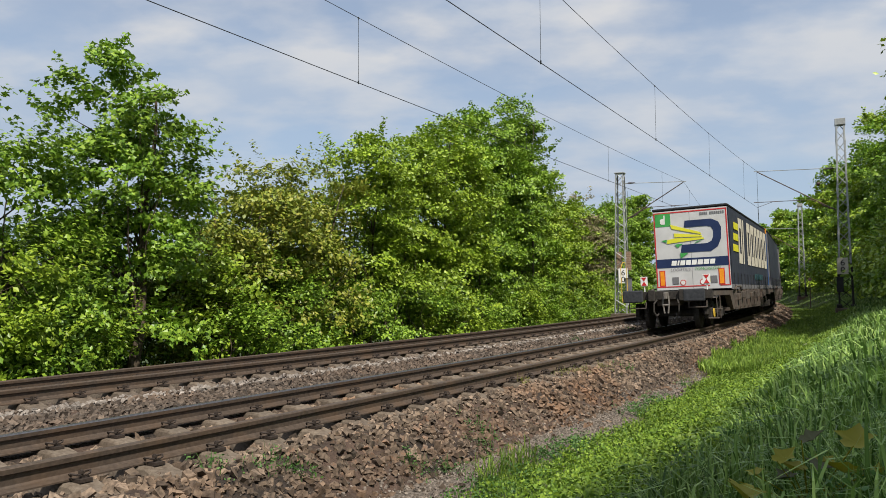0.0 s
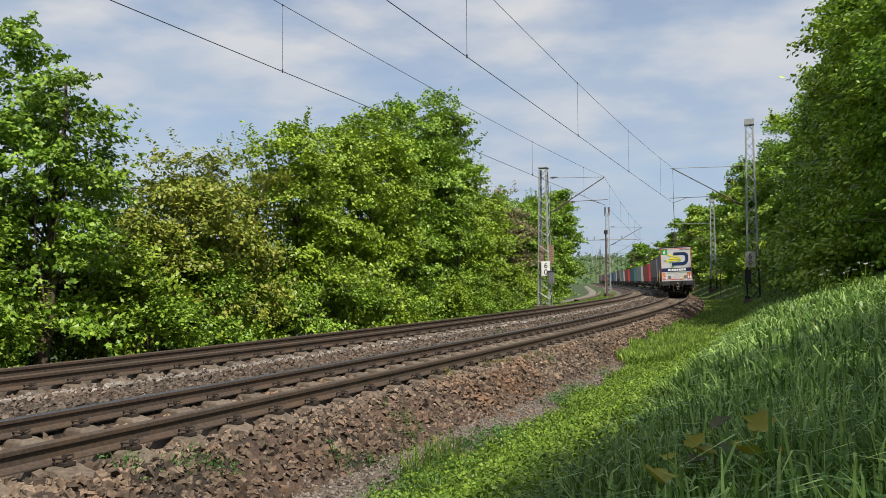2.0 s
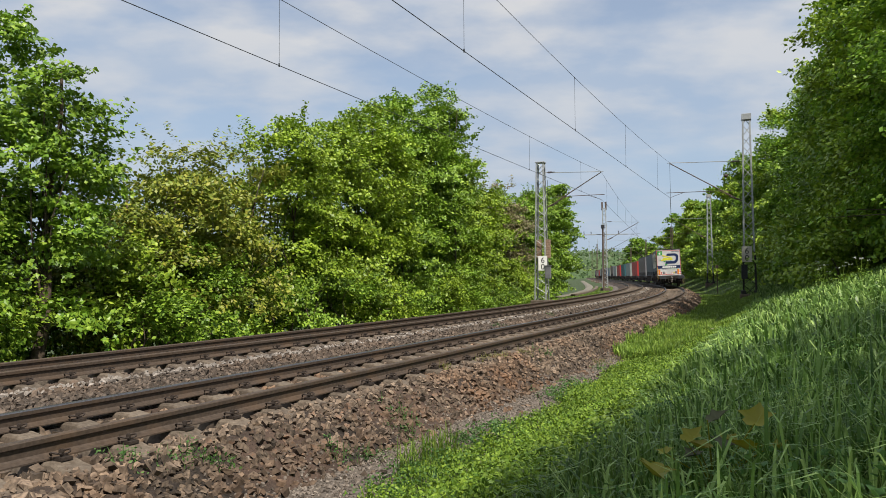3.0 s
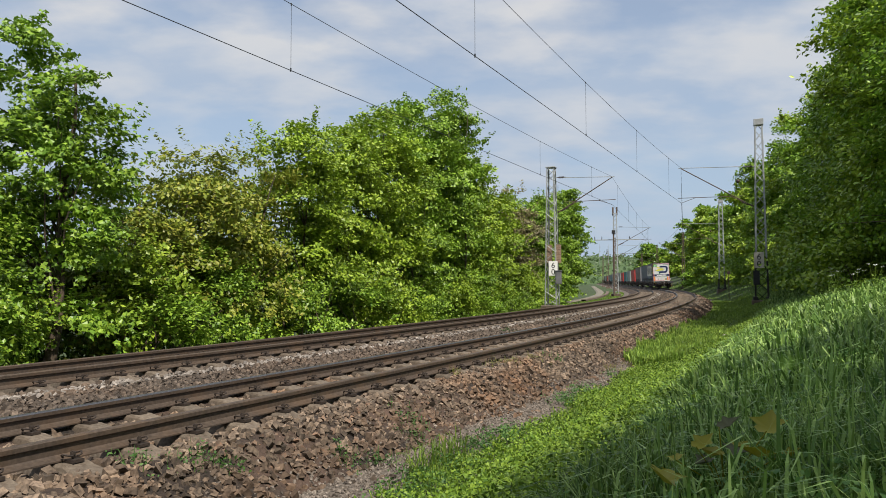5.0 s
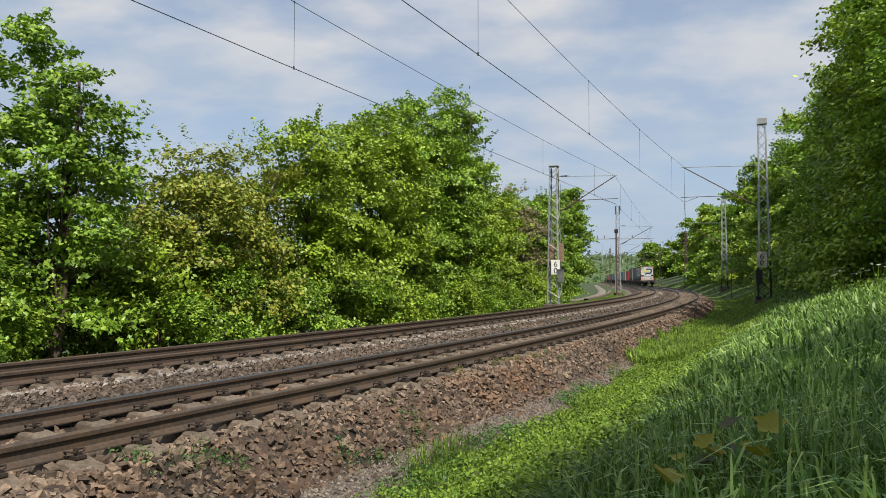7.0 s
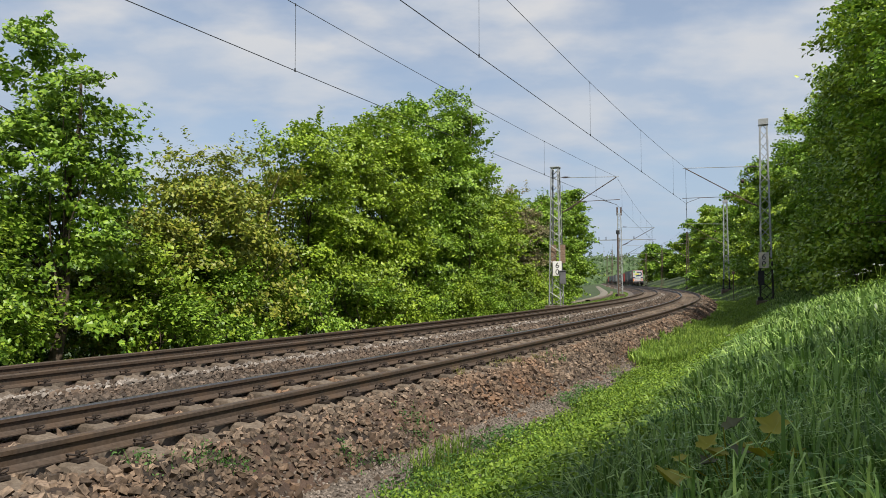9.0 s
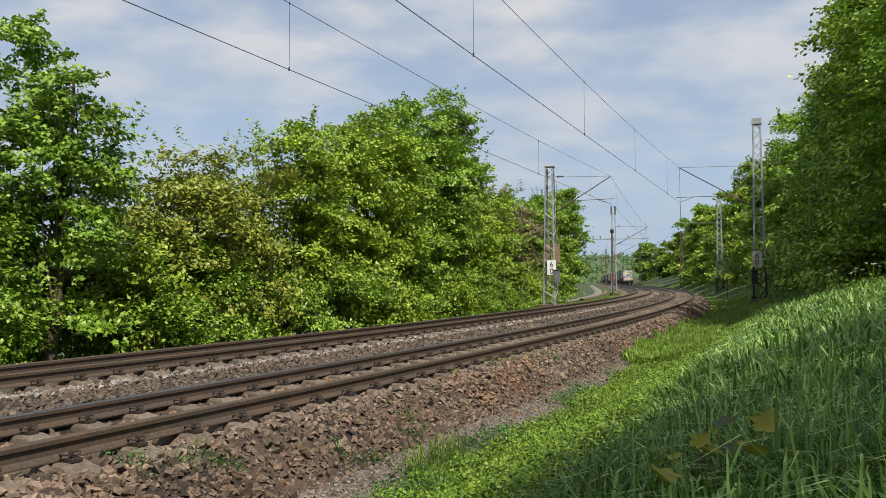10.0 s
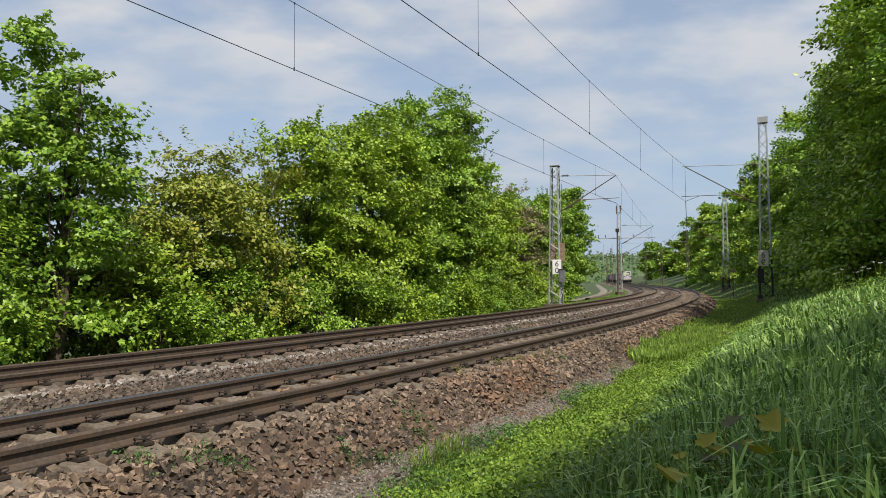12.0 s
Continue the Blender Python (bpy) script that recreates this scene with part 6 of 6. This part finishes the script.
def bank_herbs():
    """Broad-leaved herbs growing low among the grass of the bank."""
    rng = np.random.default_rng(64)
    s = np.concatenate([rng.normal(a, 0.16, 46) for a in (-1.3, -1.0, -0.4, -1.5, 0.3, -0.2, 0.9, 1.6, 2.4)])
    l = np.concatenate([rng.normal(a, 0.15, 46) for a in (5.45, 5.95, 6.5, 6.2, 6.0, 5.3, 5.2, 6.3, 5.6)])
    ok = camera_distance(s, l) > 1.2
    s, l = s[ok], l[ok]
    x, y = plan(s, l)
    C = np.stack([x, y, ground_z(s, l) + rng.uniform(0.08, 0.24, len(s))], 1)
    V, F = clump_leaves(rng, C, rng.normal(size=C.shape) * 0.5, 9, 0.04, 0.024)
    tagged(new("bank_herbs", bulk_mesh("bank_herbs", V, F, M_HERB_BLUE)), "low leafy herbs among the tall grass", "herbs", kind="stuff")


grow()
cow_parsley()
bank_herbs()

# ---- loose ballast stones ----
M_GRAVEL = surf("fine_gravel", (0.10, 0.08, 0.065), (0.22, 0.185, 0.155), 30, 0.95, 0.2, 0, island=0.5)
CUBE = np.array([(-1, -1, -1), (1, -1, -1), (1, 1, -1), (-1, 1, -1), (-1, -1, 1), (1, -1, 1), (1, 1, 1), (-1, 1, 1)], float) * 0.5
CUBE_F = np.array([(0, 2, 1), (0, 3, 2), (4, 5, 6), (4, 6, 7), (0, 1, 5), (0, 5, 4), (1, 2, 6), (1, 6, 5), (2, 3, 7), (2, 7, 6), (3, 0, 4), (3, 4, 7)])


def stone_verts(rng, n, size):
    """n broken stones round the origin: angular, flattened, each turned its own way."""
    v = CUBE[None] * (1 + rng.normal(size=(n, 8, 3)) * 0.20)
    v[:, 4:, :2] *= rng.uniform(0.35, 0.95, (n, 1, 1))
    v *= np.stack([rng.uniform(0.8, 1.55, n), rng.uniform(0.65, 1.1, n), rng.uniform(0.45, 0.85, n)], 1)[:, None] * size[:, None, None]
    q = rng.normal(size=(n, 4)) * np.array([1.0, 0.45, 0.45, 1.0])
    q /= np.linalg.norm(q, axis=1, keepdims=True)
    w, x, y, z = q.T
    R = np.stack([1 - 2 * (y * y + z * z), 2 * (x * y - z * w), 2 * (x * z + y * w), 2 * (x * y + z * w), 1 - 2 * (x * x + z * z), 2 * (y * z - x * w),
                  2 * (x * z - y * w), 2 * (y * z + x * w), 1 - 2 * (x * x + y * y)], 1).reshape(n, 3, 3)
    return np.einsum("nij,nkj->nki", R, v)


def clear_of_track(s, lat, size):
    """True where a stone would not sit on a sleeper or against a rail."""
    ok = np.ones(len(s), bool)
    for lat0, phase in ((0.0, 0.05), (-D_FAR, 0.333)):
        u = (s - phase + 0.3) % 0.6 - 0.3
        a = np.abs(lat - lat0)
        ok &= ~((np.abs(u) < 0.13 + size * 0.35) & (a < 1.14 + 0.12 * np.sin(s * 37)))
        ok &= ~(np.abs(a - 0.7525) < 0.085 + size * 0.4)
    return ok


def scatter_stones():
    rng = np.random.default_rng(33)
    parts_ = []
    for s0, s1, n, size in ((-12, -1.5, 7000, 0.08), (-1.5, 8, 36000, 0.054), (8, 17, 24000, 0.06), (17, 40, 26000, 0.072), (40, 80, 15000, 0.085)):
        s, l = rng.uniform(s0, s1, n), rng.uniform(-5.6, 2.45, n)
        keep = rng.random(n) < np.where(l > 1.75, np.clip(1 - (l - 1.75) / 0.35, 0.04, 1), 1)
        s, l = s[keep], l[keep]
        sz = size * rng.uniform(0.55, 1.35, len(s))
        ok = clear_of_track(s, l, sz)
        parts_.append((s[ok], l[ok], sz[ok]))
    s, l, sz = (np.concatenate([p[i] for p in parts_]) for i in range(3))
    z = np.maximum(bed_z(l), ground_z(s, l)) + sz * rng.uniform(-0.5, 0.6, len(s))
    near = (s > 1.0) & (s < 5.5) & (l > 1.3) & (l < 1.9)
    pick = np.flatnonzero(near)[:300]
    rest = np.ones(len(s), bool)
    rest[pick] = False
    pale = (l > -2.62) & (l < -2.28) & (rng.random(len(s)) < 0.75)
    x, y = plan(s, l)
    P = np.stack([x, y, z], 1)
    grey = l < -1.25
    # stones low on the shoulder get a darker colour in patches
    dark_low = (l > 1.35) & (waves(x * 0.8, y * 0.8, 3) + 1.0 * (l - 1.75) + rng.normal(size=len(s)) * 0.3 > -0.15)
    for name, sel, mat, lab in (("stones", rest & ~pale & ~dark_low & ~grey, M_STONE, "loose broken ballast stones"), ("grey_stones", rest & ~pale & grey, M_STONE_GREY, "grey-brown stones between the two tracks"), ("soiled_stones", rest & dark_low, M_STONE_DARK, "darker stones low on the ballast shoulder"), ("pale_stones", rest & pale, M_PALE, "pale dusty stones along the sleeper ends")):
        V = stone_verts(rng, sel.sum(), sz[sel]) + P[sel][:, None]
        b = np.arange(sel.sum())[:, None, None] * 8
        o = new(name, bulk_mesh(name, V.reshape(-1, 3), (b + CUBE_F[None]).reshape(-1, 3), mat))
        o.parent = ballast
        tagged(o, lab, kind="stuff")
    # fine gravel on the bare strip beside the shoulder
    n = 11000
    gs, gl = rng.uniform(-2, 15, n), rng.normal(size=n) * 0.28 + 2.25
    gz = rng.uniform(0.012, 0.034, n)
    gx, gy = plan(gs, gl)
    G = stone_verts(rng, n, gz) + np.stack([gx, gy, np.maximum(ground_z(gs, gl), bed_z(gl) * (gl < 2.0) - (gl >= 2.0)) + gz * 0.2], 1)[:, None]
    b = np.arange(n)[:, None, None] * 8
    o = tagged(new("gravel", bulk_mesh("gravel", G.reshape(-1, 3), (b + CUBE_F[None]).reshape(-1, 3), M_GRAVEL)), "fine pale gravel on the bare strip", "gravel", kind="stuff")
    kinds = []
    for k in range(10):
        v = stone_verts(rng, 1, np.array([1.0]))[0]
        kinds.append(bulk_mesh("stone", v, CUBE_F, M_STONE_ONE))
    for j, i in enumerate(pick):
        o = new("stone", kinds[j % 10])
        o.parent = ballast
        o.matrix_basis = Matrix.Translation(P[i]) @ Matrix.Rotation(j * 2.4, 4, "Z") @ Matrix.Scale(float(sz[i]), 4)


scatter_stones()


def motions():
    """The train draws away round the curve; the last wagon's wheels turn."""
    times = [0.25 * i for i in range(49)]
    for w, l, off in TRAIN:
        rows = [(t, vehicle_pose(train_s(t) + off)) for t in times]
        walk(w, rows)
        walk(l, rows)
    for w, y in WHEELS:
        rows = []
        for i in range(361):
            t = i / 30
            rows.append((t, Matrix.Translation((0, y, 0.46)) @ Matrix.Rotation(-(train_s(t) - train_s(0)) / 0.46, 4, "X")))
        walk(w, rows)


motions()
